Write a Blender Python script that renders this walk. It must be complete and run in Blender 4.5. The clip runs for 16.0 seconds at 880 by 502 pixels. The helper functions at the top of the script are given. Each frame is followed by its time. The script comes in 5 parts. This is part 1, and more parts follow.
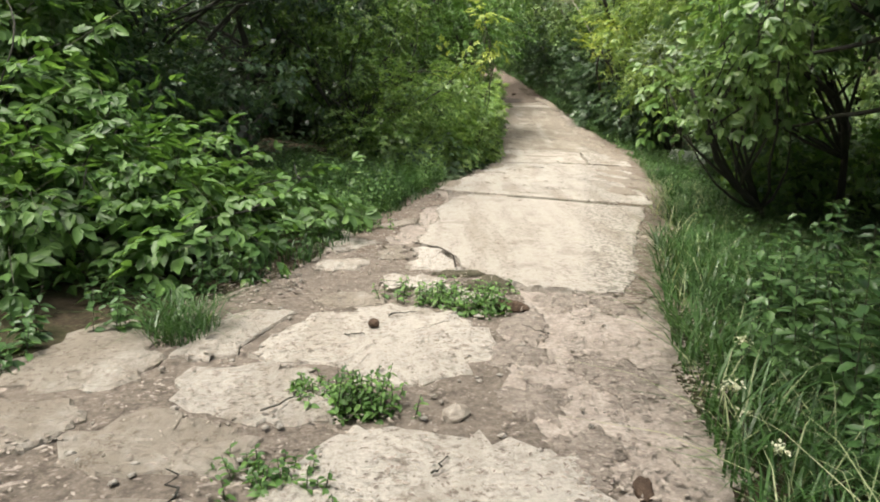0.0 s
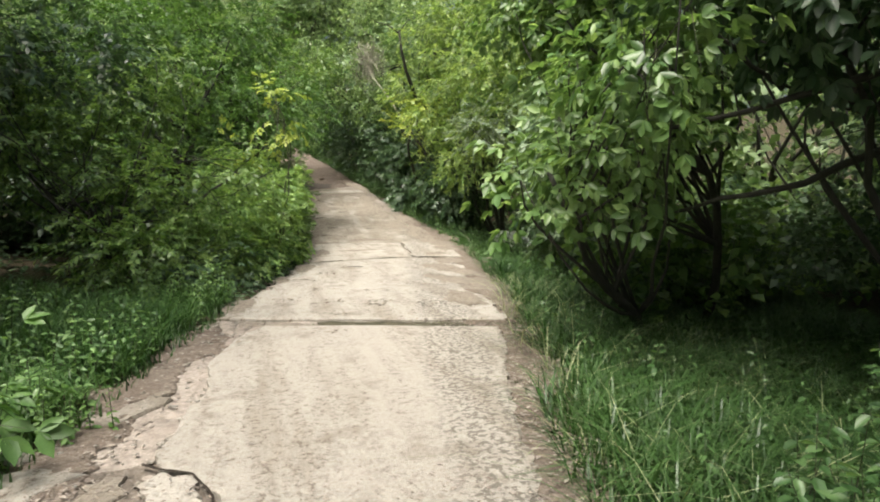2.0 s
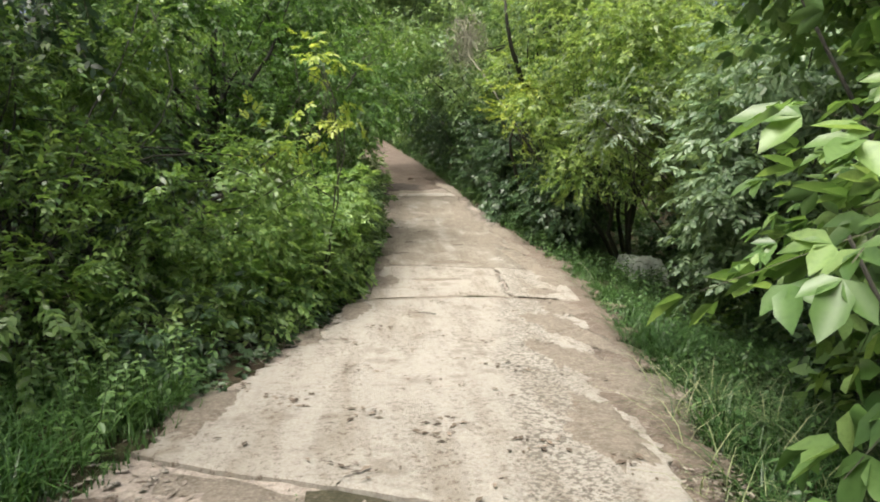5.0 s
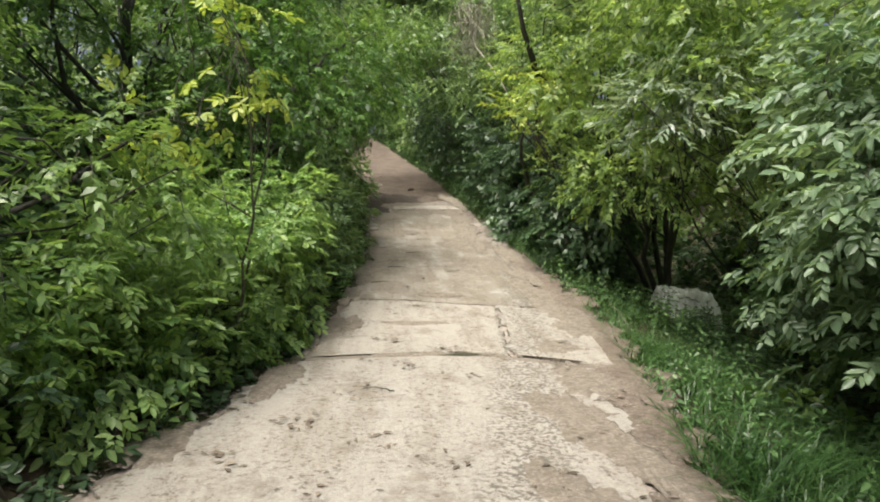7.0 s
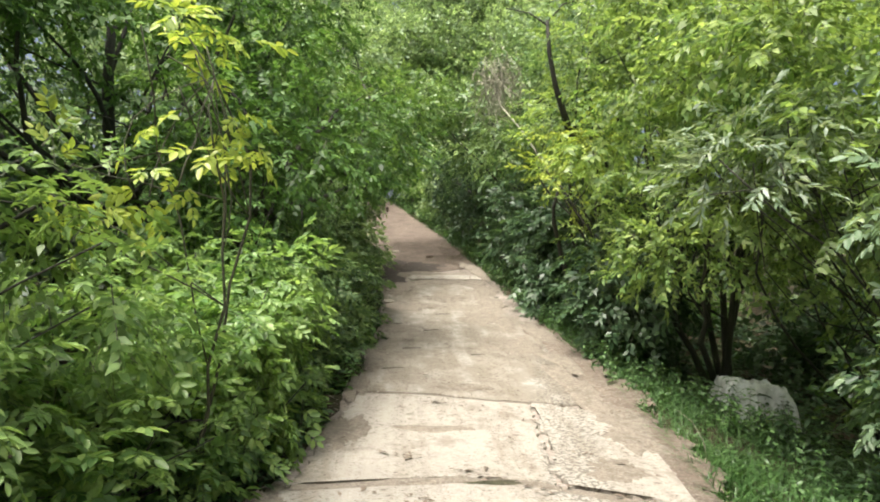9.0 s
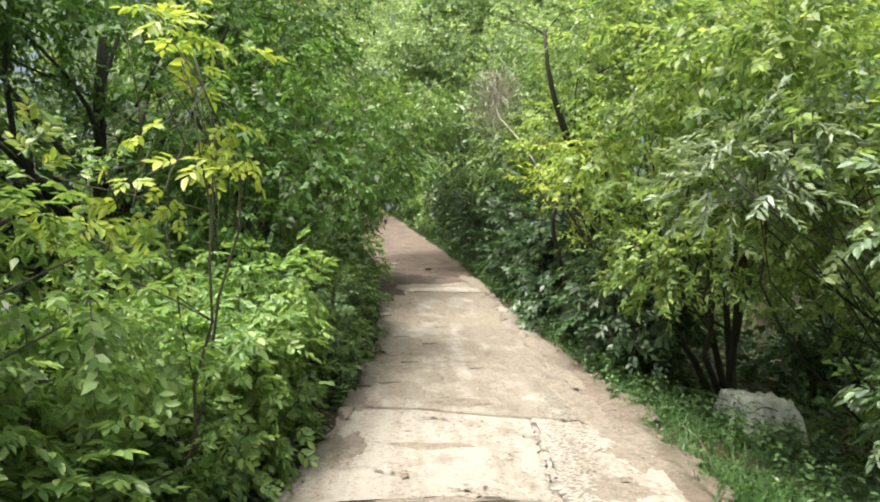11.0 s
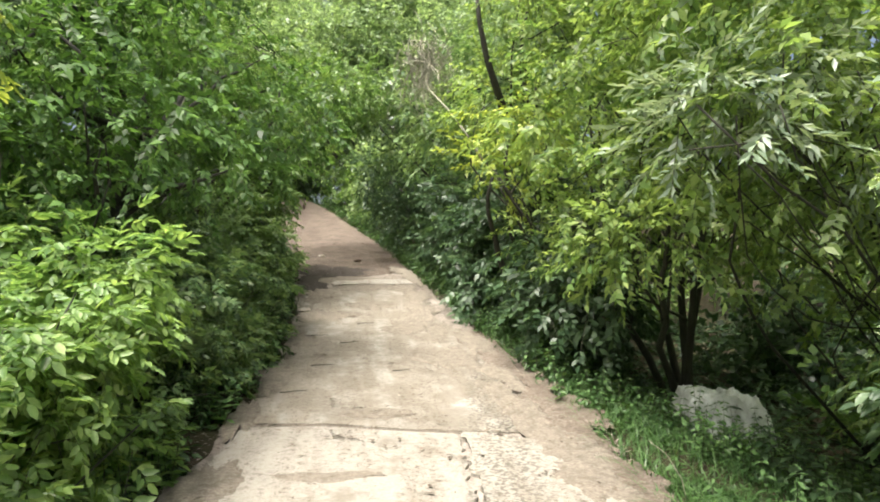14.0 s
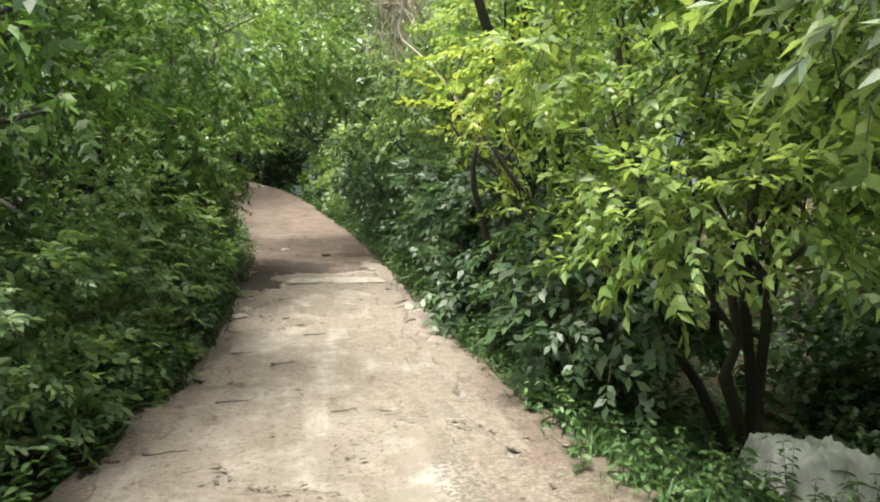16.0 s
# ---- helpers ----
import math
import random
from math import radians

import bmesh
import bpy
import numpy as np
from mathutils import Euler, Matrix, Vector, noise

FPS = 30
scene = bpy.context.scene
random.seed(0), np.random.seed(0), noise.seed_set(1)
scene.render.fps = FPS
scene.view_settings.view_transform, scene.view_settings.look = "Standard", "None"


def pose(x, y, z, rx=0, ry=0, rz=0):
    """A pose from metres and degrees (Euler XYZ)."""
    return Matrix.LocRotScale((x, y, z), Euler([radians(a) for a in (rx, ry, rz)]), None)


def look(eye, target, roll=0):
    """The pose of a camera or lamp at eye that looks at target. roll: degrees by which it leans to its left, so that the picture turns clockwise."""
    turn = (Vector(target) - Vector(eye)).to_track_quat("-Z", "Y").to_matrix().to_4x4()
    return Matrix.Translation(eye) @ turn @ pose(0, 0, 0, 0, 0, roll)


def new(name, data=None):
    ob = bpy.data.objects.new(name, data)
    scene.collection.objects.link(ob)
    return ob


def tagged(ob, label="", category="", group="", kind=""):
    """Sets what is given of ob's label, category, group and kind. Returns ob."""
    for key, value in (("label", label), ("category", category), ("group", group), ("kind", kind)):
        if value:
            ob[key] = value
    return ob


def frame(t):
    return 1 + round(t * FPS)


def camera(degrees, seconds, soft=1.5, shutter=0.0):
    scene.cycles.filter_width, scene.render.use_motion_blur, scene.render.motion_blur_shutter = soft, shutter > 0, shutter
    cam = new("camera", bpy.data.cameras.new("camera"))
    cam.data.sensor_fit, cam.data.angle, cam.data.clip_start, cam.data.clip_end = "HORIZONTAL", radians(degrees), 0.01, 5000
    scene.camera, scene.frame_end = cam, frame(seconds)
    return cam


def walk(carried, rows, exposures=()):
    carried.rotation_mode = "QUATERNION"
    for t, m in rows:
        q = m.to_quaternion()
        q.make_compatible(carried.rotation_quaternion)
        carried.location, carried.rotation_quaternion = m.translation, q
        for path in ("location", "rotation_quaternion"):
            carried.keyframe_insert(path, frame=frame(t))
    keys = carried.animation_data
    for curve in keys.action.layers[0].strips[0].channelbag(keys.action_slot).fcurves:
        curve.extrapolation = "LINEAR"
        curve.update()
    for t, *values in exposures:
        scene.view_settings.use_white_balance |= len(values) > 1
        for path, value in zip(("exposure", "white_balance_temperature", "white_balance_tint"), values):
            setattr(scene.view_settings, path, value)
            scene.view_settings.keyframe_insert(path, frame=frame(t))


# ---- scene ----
cam = camera(68.0, 16.0, 1.9)
METRES, EYE, TILT, LEAN, TURN = 15.6, 1.5, -11.0, -1.0, 0.0
ROWS = [
    (0.0, 0.0, 0.0, 0.0, 0.0, 0.0, -0.0),
    (0.5, 0.0067, 0.0429, 0.0155, -12.85, -1.0, 5.22),
    (1.0, 0.0094, 0.0884, 0.0266, -15.32, -1.57, 6.12),
    (1.5, 0.0154, 0.1276, 0.0378, -15.38, 4.15, 6.15),
    (2.0, 0.0265, 0.1616, 0.0457, -15.27, 6.13, 6.06),
    (2.5, 0.0376, 0.1975, 0.0545, -15.0, 6.18, 6.06),
    (3.0, 0.0476, 0.2352, 0.0644, -14.07, 6.43, 5.77),
    (3.5, 0.0602, 0.2781, 0.0726, -12.31, 6.76, 5.22),
    (4.0, 0.0673, 0.3185, 0.0854, -10.08, 6.78, 4.17),
    (6.5, 0.1287, 0.5327, 0.1389, -5.51, 6.34, 1.93),
    (7.0, 0.1416, 0.5794, 0.1476, -5.53, 7.74, 1.86),
    (7.5, 0.148, 0.6237, 0.157, -6.17, 8.61, 2.06),
    (8.0, 0.1483, 0.6563, 0.1669, -6.29, 9.46, 1.98),
    (8.5, 0.1458, 0.6696, 0.1756, -4.51, 11.98, 1.14),
    (9.0, 0.1458, 0.6684, 0.1764, -4.11, 13.33, 0.99),
    (11.5, 0.1514, 0.6809, 0.1788, -4.09, 14.43, 1.52),
    (12.0, 0.1541, 0.684, 0.1788, -4.62, 14.39, 1.72),
    (12.5, 0.1519, 0.6917, 0.1788, -5.32, 14.34, 1.4),
    (13.0, 0.1571, 0.7085, 0.18, -6.88, 14.25, 1.83),
    (13.5, 0.1692, 0.735, 0.1837, -8.09, 14.12, 2.87),
    (14.0, 0.1771, 0.7703, 0.1892, -8.79, 13.9, 3.32),
    (14.5, 0.1885, 0.8102, 0.1951, -8.88, 13.79, 3.46),
    (15.0, 0.1977, 0.852, 0.203, -8.87, 13.64, 3.36),
    (15.5, 0.2093, 0.8927, 0.2137, -8.95, 13.59, 3.34),
    (16.0, 0.2232, 0.9336, 0.2231, -9.33, 13.58, 3.46),
]
walk(cam, [(t, pose(0, 0, EYE, TILT, LEAN, TURN) @ pose(METRES * x, METRES * y, METRES * z, 90 + pitch, roll, yaw)) for t, x, y, z, yaw, pitch, roll in ROWS], [(0, 0.4), (4, 0.39), (7, 0.32), (8, 0.44), (9, 0.73), (16, 0.9)])

# ---- light ----
SUN_EL, SUN_AZ = radians(66), radians(224)
world = bpy.data.worlds.new("world")
scene.world = world
world.use_nodes = True
wn = world.node_tree.nodes
sky = wn.new("ShaderNodeTexSky")
sky.sky_type, sky.sun_disc = "NISHITA", False
sky.sun_elevation, sky.sun_rotation = SUN_EL, SUN_AZ
sky.air_density, sky.dust_density, sky.ozone_density = 1.0, 9.0, 0.3
wn["Background"].inputs["Strength"].default_value = 0.132
world.node_tree.links.new(sky.outputs[0], wn["Background"].inputs["Color"])
sun = new("sun", bpy.data.lights.new("sun", "SUN"))
sun.data.energy, sun.data.angle, sun.data.color = 5.0, radians(30), (1.0, 0.965, 0.91)
sun.matrix_world = look((0, 0, 30), Vector((0, 0, 30)) - Vector((math.sin(SUN_AZ) * math.cos(SUN_EL), math.cos(SUN_AZ) * math.cos(SUN_EL), math.sin(SUN_EL))))


# ---- materials ----
def material(name):
    m = bpy.data.materials.new(name)
    m.use_nodes = True
    nt = m.node_tree
    return m, nt, nt.nodes["Principled BSDF"]


def node(nt, kind, **inputs):
    n = nt.nodes.new(kind)
    for k, v in inputs.items():
        n.inputs[k.replace("_", " ")].default_value = v
    return n


def ramp(nt, fac, *stops):
    r = nt.nodes.new("ShaderNodeValToRGB")
    while len(r.color_ramp.elements) < len(stops):
        r.color_ramp.elements.new(0.5)
    for e, (p, c) in zip(r.color_ramp.elements, stops):
        e.position, e.color = p, (*c, 1) if len(c) == 3 else c
    nt.links.new(fac, r.inputs[0])
    return r.outputs[0]


def mix(nt, fac, a, b):
    m = nt.nodes.new("ShaderNodeMix")
    m.data_type = "RGBA"
    for sock, v in ((m.inputs[0], fac), (m.inputs[6], a), (m.inputs[7], b)):
        if isinstance(v, (int, float)):
            sock.default_value = v
        elif isinstance(v, tuple):
            sock.default_value = (*v, 1)
        else:
            nt.links.new(v, sock)
    return m.outputs[2]


def noise_of(nt, scale, detail=6, rough=0.6, stretch=None):
    co = nt.nodes.new("ShaderNodeNewGeometry")
    src = co.outputs["Position"]
    if stretch:
        mp = nt.nodes.new("ShaderNodeMapping")
        mp.inputs["Scale"].default_value = stretch
        nt.links.new(src, mp.inputs[0])
        src = mp.outputs[0]
    n = node(nt, "ShaderNodeTexNoise", Scale=scale, Detail=detail, Roughness=rough)
    nt.links.new(src, n.inputs["Vector"])
    return n.outputs["Fac"]


def bump(nt, bsdf, height, strength, dist):
    b = node(nt, "ShaderNodeBump", Strength=strength, Distance=dist)
    nt.links.new(height, b.inputs["Height"])
    nt.links.new(b.outputs[0], bsdf.inputs["Normal"])


def leaf_material(name, dark, mid, light, translucent=0.3, rough=0.38):
    m, nt, b = material(name)
    geo = nt.nodes.new("ShaderNodeNewGeometry")
    col = ramp(nt, geo.outputs["Random Per Island"], (0.0, dark), (0.55, mid), (1.0, light))
    big = noise_of(nt, 0.9, 3)
    col = mix(nt, ramp(nt, big, (0.38, (0, 0, 0)), (0.68, (1, 1, 1))), col, mix(nt, 0.55, col, light))
    fine = noise_of(nt, 60, 2)
    col = mix(nt, ramp(nt, fine, (0.45, (0, 0, 0)), (0.8, (0.35, 0.35, 0.35))), col, dark)
    nt.links.new(col, b.inputs["Base Color"])
    b.inputs["Roughness"].default_value = rough
    b.inputs["Specular IOR Level"].default_value = 0.5
    tr = nt.nodes.new("ShaderNodeBsdfTranslucent")
    glow = nt.nodes.new("ShaderNodeMix")
    glow.data_type, glow.blend_type = "RGBA", "MULTIPLY"
    glow.inputs[0].default_value = 1.0
    glow.inputs[7].default_value = (1.22, 1.22, 0.7, 1)
    nt.links.new(col, glow.inputs[6])
    nt.links.new(glow.outputs[2], tr.inputs["Color"])
    mx = nt.nodes.new("ShaderNodeMixShader")
    mx.inputs[0].default_value = translucent
    nt.links.new(b.outputs[0], mx.inputs[1])
    nt.links.new(tr.outputs[0], mx.inputs[2])
    nt.links.new(mx.outputs[0], nt.nodes["Material Output"].inputs["Surface"])
    return m


LEAF_ELM = leaf_material("elm_leaf", (0.040, 0.092, 0.026), (0.110, 0.215, 0.056), (0.250, 0.375, 0.115), 0.4)
LEAF_MAPLE = leaf_material("maple_leaf", (0.042, 0.095, 0.028), (0.118, 0.226, 0.066), (0.262, 0.392, 0.138), 0.4)
LEAF_DEEP = leaf_material("deep_maple_leaf", (0.026, 0.064, 0.016), (0.076, 0.165, 0.040), (0.165, 0.300, 0.080), 0.4, 0.5)
LEAF_ASH = leaf_material("ash_leaf", (0.044, 0.095, 0.043), (0.125, 0.225, 0.090), (0.300, 0.415, 0.175), 0.38)
LEAF_GREY = leaf_material("grey_green_ash_leaf", (0.050, 0.100, 0.050), (0.130, 0.222, 0.112), (0.290, 0.390, 0.240), 0.38)
LEAF_YELLOW = leaf_material("yellow_green_leaf", (0.15, 0.25, 0.045), (0.31, 0.42, 0.075), (0.48, 0.54, 0.13), 0.42)
LEAF_SILVER = leaf_material("silver_leaf", (0.10, 0.16, 0.09), (0.20, 0.28, 0.18), (0.36, 0.43, 0.33), 0.35, 0.32)
# darker leaf copy; shade below and among the trees is in its colour
LEAF_SHADED = leaf_material("shaded_leaf", (0.018, 0.044, 0.021), (0.048, 0.100, 0.046), (0.110, 0.180, 0.083), 0.35)
# lit copy of the ash leaf; light on the hedge is in its colour
LEAF_ASH_LIT = leaf_material("lit_ash_leaf", (0.061, 0.138, 0.044), (0.176, 0.319, 0.099), (0.363, 0.506, 0.176), 0.45)
# light green leaves, raised further in colour to replace missing sun
LEAF_LIGHT = leaf_material("light_green_lit_leaf", (0.060, 0.125, 0.042), (0.182, 0.300, 0.085), (0.375, 0.480, 0.168), 0.5)
# lit copy of the weed leaf, brightened in colour where trees shade it
WEED_LIT = leaf_material("lit_weed_leaf", (0.054, 0.124, 0.043), (0.130, 0.254, 0.084), (0.263, 0.420, 0.163), 0.38)
# bright haze over the far trees is put into this paler leaf colour
LEAF_HAZY = leaf_material("hazy_distant_leaf", (0.100, 0.172, 0.084), (0.240, 0.355, 0.168), (0.430, 0.560, 0.320), 0.45)
GRASS = leaf_material("grass_blade", (0.012, 0.036, 0.009), (0.031, 0.084, 0.018), (0.085, 0.168, 0.049), 0.3)
WEED = leaf_material("weed_leaf", (0.022, 0.058, 0.018), (0.060, 0.138, 0.042), (0.145, 0.255, 0.092), 0.35)
MEADOW = leaf_material("bank_grass_blade", (0.018, 0.056, 0.014), (0.052, 0.132, 0.029), (0.125, 0.235, 0.07), 0.3)
SEED = leaf_material("pale_grass_stalk", (0.12, 0.17, 0.07), (0.24, 0.30, 0.14), (0.40, 0.42, 0.25), 0.25, 0.6)
STRAW = leaf_material("dry_leaf", (0.11, 0.088, 0.072), (0.225, 0.19, 0.16), (0.39, 0.35, 0.30), 0.1, 0.85)
DEBRIS = leaf_material("rotting_leaf", (0.045, 0.033, 0.024), (0.11, 0.085, 0.06), (0.26, 0.21, 0.16), 0.05, 0.9)
FLOWER = leaf_material("pale_flower", (0.45, 0.5, 0.3), (0.6, 0.62, 0.45), (0.75, 0.75, 0.6), 0.3, 0.7)


def bark_material(name, a, b_):
    m, nt, b = material(name)
    f = noise_of(nt, 14, 8, 0.7, (1, 1, 0.18))
    g2 = noise_of(nt, 2.2, 3)
    nt.links.new(mix(nt, g2, ramp(nt, f, (0.35, a), (0.7, b_)), (0.045, 0.048, 0.033)), b.inputs["Base Color"])
    b.inputs["Roughness"].default_value = 0.9
    bump(nt, b, f, 0.9, 0.03)
    return m


BARK = bark_material("bark", (0.016, 0.014, 0.012), (0.060, 0.053, 0.045))
STEM = bark_material("stem", (0.05, 0.05, 0.03), (0.14, 0.14, 0.08))
PALE_STEM = bark_material("pale_stem", (0.42, 0.40, 0.29), (0.66, 0.63, 0.50))


def concrete_material(name, dirt=0.0, k=0.9):
    m, nt, b = material(name)
    grain = noise_of(nt, 45, 8, 0.8)
    blot = noise_of(nt, 2.2, 8, 0.7)
    lane = noise_of(nt, 1.5, 6, 0.62, (2.2, 0.3, 1))
    streak = noise_of(nt, 4, 6, 0.7, (2.0, 0.12, 1))
    speck = noise_of(nt, 20, 5, 0.85)
    info = nt.nodes.new("ShaderNodeObjectInfo")
    base = ramp(nt, grain, (0.25, (0.25 * k, 0.233 * k, 0.203 * k)), (0.45, (0.42 * k, 0.397 * k, 0.345 * k)), (0.70, (0.56 * k, 0.535 * k, 0.475 * k)))
    base = mix(nt, ramp(nt, info.outputs["Random"], (0, (0, 0, 0)), (1, (0.35, 0.35, 0.35))), base, (0.36, 0.325, 0.27))
    base = mix(nt, ramp(nt, streak, (0.52, (0, 0, 0)), (0.72, (0.5, 0.5, 0.5))), base, (0.32, 0.288, 0.24))
    base = mix(nt, ramp(nt, lane, (0.50 - dirt, (0, 0, 0)), (0.68 - dirt, (0.6, 0.6, 0.6))), base, (0.25, 0.22, 0.172))
    base = mix(nt, ramp(nt, blot, (0.54 - dirt, (0, 0, 0)), (0.66 - dirt, (0.65, 0.65, 0.65))), base, (0.21, 0.184, 0.143))
    gate = nt.nodes.new("ShaderNodeMath")
    gate.operation = "MULTIPLY"
    nt.links.new(ramp(nt, speck, (0.52, (0, 0, 0)), (0.62, (0.85, 0.85, 0.85))), gate.inputs[0])
    nt.links.new(ramp(nt, lane, (0.40, (0, 0, 0)), (0.54, (1, 1, 1))), gate.inputs[1])
    base = mix(nt, gate.outputs[0], base, (0.12, 0.095, 0.07))
    # worn strip along the track where the aggregate shows
    xyz = nt.nodes.new("ShaderNodeSeparateXYZ")
    nt.links.new(nt.nodes.new("ShaderNodeNewGeometry").outputs["Position"], xyz.inputs[0])

    def calc(op, a_, b_):
        n = nt.nodes.new("ShaderNodeMath")
        n.operation = op
        for k_, q in enumerate((a_, b_)):
            if isinstance(q, (int, float)):
                n.inputs[k_].default_value = q
            else:
                nt.links.new(q, n.inputs[k_])
        return n.outputs[0]

    off = calc("ABSOLUTE", calc("SUBTRACT", calc("SUBTRACT", xyz.outputs[0], calc("MULTIPLY", xyz.outputs[1], 0.21)), 0.42), 0.0)
    zone = calc("SUBTRACT", calc("ADD", 0.75, calc("MULTIPLY", noise_of(nt, 1.6, 5, 0.65), 0.9)), calc("MULTIPLY", off, 1.6))
    chips = noise_of(nt, 26, 3, 0.6)
    rub = nt.nodes.new("ShaderNodeMath")
    rub.operation = "MULTIPLY"
    nt.links.new(ramp(nt, chips, (0.5, (0, 0, 0)), (0.56, (0.88, 0.88, 0.88))), rub.inputs[0])
    nt.links.new(ramp(nt, zone, (0.6, (0, 0, 0)), (0.85, (1, 1, 1))), rub.inputs[1])
    base = mix(nt, rub.outputs[0], base, (0.155, 0.143, 0.118))
    b.inputs["Roughness"].default_value = 0.92
    b.inputs["Specular IOR Level"].default_value = 0.2
    hm = nt.nodes.new("ShaderNodeMath")
    hm.operation = "ADD"
    pit = noise_of(nt, 11, 6, 0.7)
    base = mix(nt, ramp(nt, pit, (0.55, (0, 0, 0)), (0.68, (0.5, 0.5, 0.5))), base, (0.20, 0.173, 0.134))
    nt.links.new(base, b.inputs["Base Color"])
    nt.links.new(grain, hm.inputs[0])
    nt.links.new(pit, hm.inputs[1])
    bump(nt, b, hm.outputs[0], 0.8, 0.03)
    return m


def soil_material(name, dark, mid, light, green=None, relief=0.9):
    m, nt, b = material(name)
    fine = noise_of(nt, 30, 8, 0.78)
    blot = noise_of(nt, 1.7, 6, 0.6)
    col = ramp(nt, fine, (0.3, dark), (0.5, mid), (0.72, light))
    col = mix(nt, ramp(nt, blot, (0.42, (0, 0, 0)), (0.62, (0.65, 0.65, 0.65))), col, mid if green is None else green)
    mott = noise_of(nt, 9, 6, 0.75)
    col = mix(nt, ramp(nt, mott, (0.46, (0, 0, 0)), (0.62, (0.55, 0.55, 0.55))), col, dark)
    peb = node(nt, "ShaderNodeTexVoronoi", Scale=26.0)
    geo = nt.nodes.new("ShaderNodeNewGeometry")
    nt.links.new(geo.outputs["Position"], peb.inputs["Vector"])
    col = mix(nt, ramp(nt, peb.outputs["Distance"], (0.0, (0.55, 0.55, 0.55)), (0.3, (0, 0, 0))), col, light)
    nt.links.new(col, b.inputs["Base Color"])
    b.inputs["Roughness"].default_value = 0.95
    b.inputs["Specular IOR Level"].default_value = 0.15
    bump(nt, b, fine, relief, 0.03)
    return m


CONCRETE = concrete_material("weathered_concrete")
PALE = concrete_material("pale_bare_concrete", -0.04, 1.04)
DUSTY_SHADED = concrete_material("stained_shaded_concrete", 0.13)
DIRT = soil_material("trodden_dirt", (0.16, 0.136, 0.115), (0.355, 0.315, 0.27), (0.49, 0.45, 0.395), (0.262, 0.226, 0.19), 0.6)
# far dirt, darkened in colour for the shade of the overhanging trees
SHADED_DIRT = soil_material("brown_shaded_dirt", (0.075, 0.058, 0.046), (0.17, 0.138, 0.112), (0.30, 0.255, 0.215), (0.10, 0.08, 0.066))
BED = soil_material("dark_crack_dirt", (0.08, 0.067, 0.054), (0.20, 0.172, 0.14), (0.35, 0.31, 0.26))
MOSSY = soil_material("mossy_joint_dirt", (0.035, 0.034, 0.022), (0.10, 0.092, 0.062), (0.19, 0.17, 0.125), (0.055, 0.06, 0.03))
SOIL = soil_material("woodland_soil", (0.03, 0.024, 0.016), (0.07, 0.055, 0.035), (0.13, 0.105, 0.07), (0.05, 0.065, 0.025))
DRIFT = soil_material("dusty_brown_soil", (0.13, 0.11, 0.085), (0.25, 0.22, 0.178), (0.42, 0.38, 0.315))
LEAFY = soil_material("leaf_mould", (0.09, 0.07, 0.055), (0.215, 0.18, 0.145), (0.38, 0.335, 0.28), (0.16, 0.128, 0.1))
CRACK = soil_material("dark_crack_soil", (0.015, 0.012, 0.01), (0.035, 0.028, 0.022), (0.07, 0.058, 0.046))
LOOSE = soil_material("loose_pale_soil", (0.12, 0.102, 0.085), (0.285, 0.25, 0.21), (0.43, 0.39, 0.335))
SHADED_MUD = soil_material("damp_shaded_mud", (0.04, 0.034, 0.03), (0.085, 0.073, 0.063), (0.17, 0.15, 0.133))
STONE = soil_material("pale_stone", (0.25, 0.22, 0.18), (0.42, 0.38, 0.32), (0.62, 0.58, 0.50))
CLOD = soil_material("brown_clod", (0.05, 0.035, 0.025), (0.10, 0.07, 0.05), (0.16, 0.12, 0.085))


def tarp_material():
    m, nt, b = material("dirty_white_sheet")
    f = noise_of(nt, 7, 6, 0.7)
    s = noise_of(nt, 2.5, 4, 0.6, (1, 1, 0.4))
    c = ramp(nt, f, (0.35, (0.58, 0.60, 0.58)), (0.6, (0.80, 0.82, 0.81)))
    nt.links.new(mix(nt, ramp(nt, s, (0.5, (0, 0, 0)), (0.62, (0.55, 0.55, 0.55))), c, (0.24, 0.25, 0.22)), b.inputs["Base Color"])
    b.inputs["Roughness"].default_value = 0.6
    bump(nt, b, f, 0.5, 0.02)
    return m


TARP = tarp_material()


# ---- the lie of the land ----
def eased(knots):
    ks, vs = zip(*knots)
    return lambda y: sum(np.interp(np.asarray(y, float) + o, ks, vs) for o in (-1.4, -0.7, 0, 0.7, 1.4)) / 5


rise = eased([(-30, -1), (-5, -.2), (0, 0), (4, .16), (9, .40), (14, .5), (16.5, .57), (19, .78), (23, 1.3), (28, 2.3), (32, 3.0), (36, 3.75), (40, 4.65), (45, 6.35), (50, 7.8), (60, 9), (100, 12), (300, 16)])
left_of = eased([(-30, -7), (-6, -3.9), (0, -3.0), (3, -2.5), (4.3, -1.75), (6, -1.15), (9, -.5), (12, .15), (16, 1.3), (18, 1.55), (21, 1.9), (24, 2.05), (27, 1.9), (30, 1.8), (34, 1.3), (38, .6), (42, -.6), (46, -2.4), (52, -6), (60, -12), (80, -30)])
right_of = eased([(-30, -4), (-6, -.4), (0, .85), (3, 1.3), (4.3, 1.6), (6, 2.1), (9, 2.95), (12, 3.9), (16, 4.85), (18, 5.2), (21, 5.3), (24, 5.15), (27, 4.95), (30, 4.75), (34, 4.55), (38, 4.1), (42, 3.1), (46, 1.5), (52, -2), (60, -8), (80, -26)])


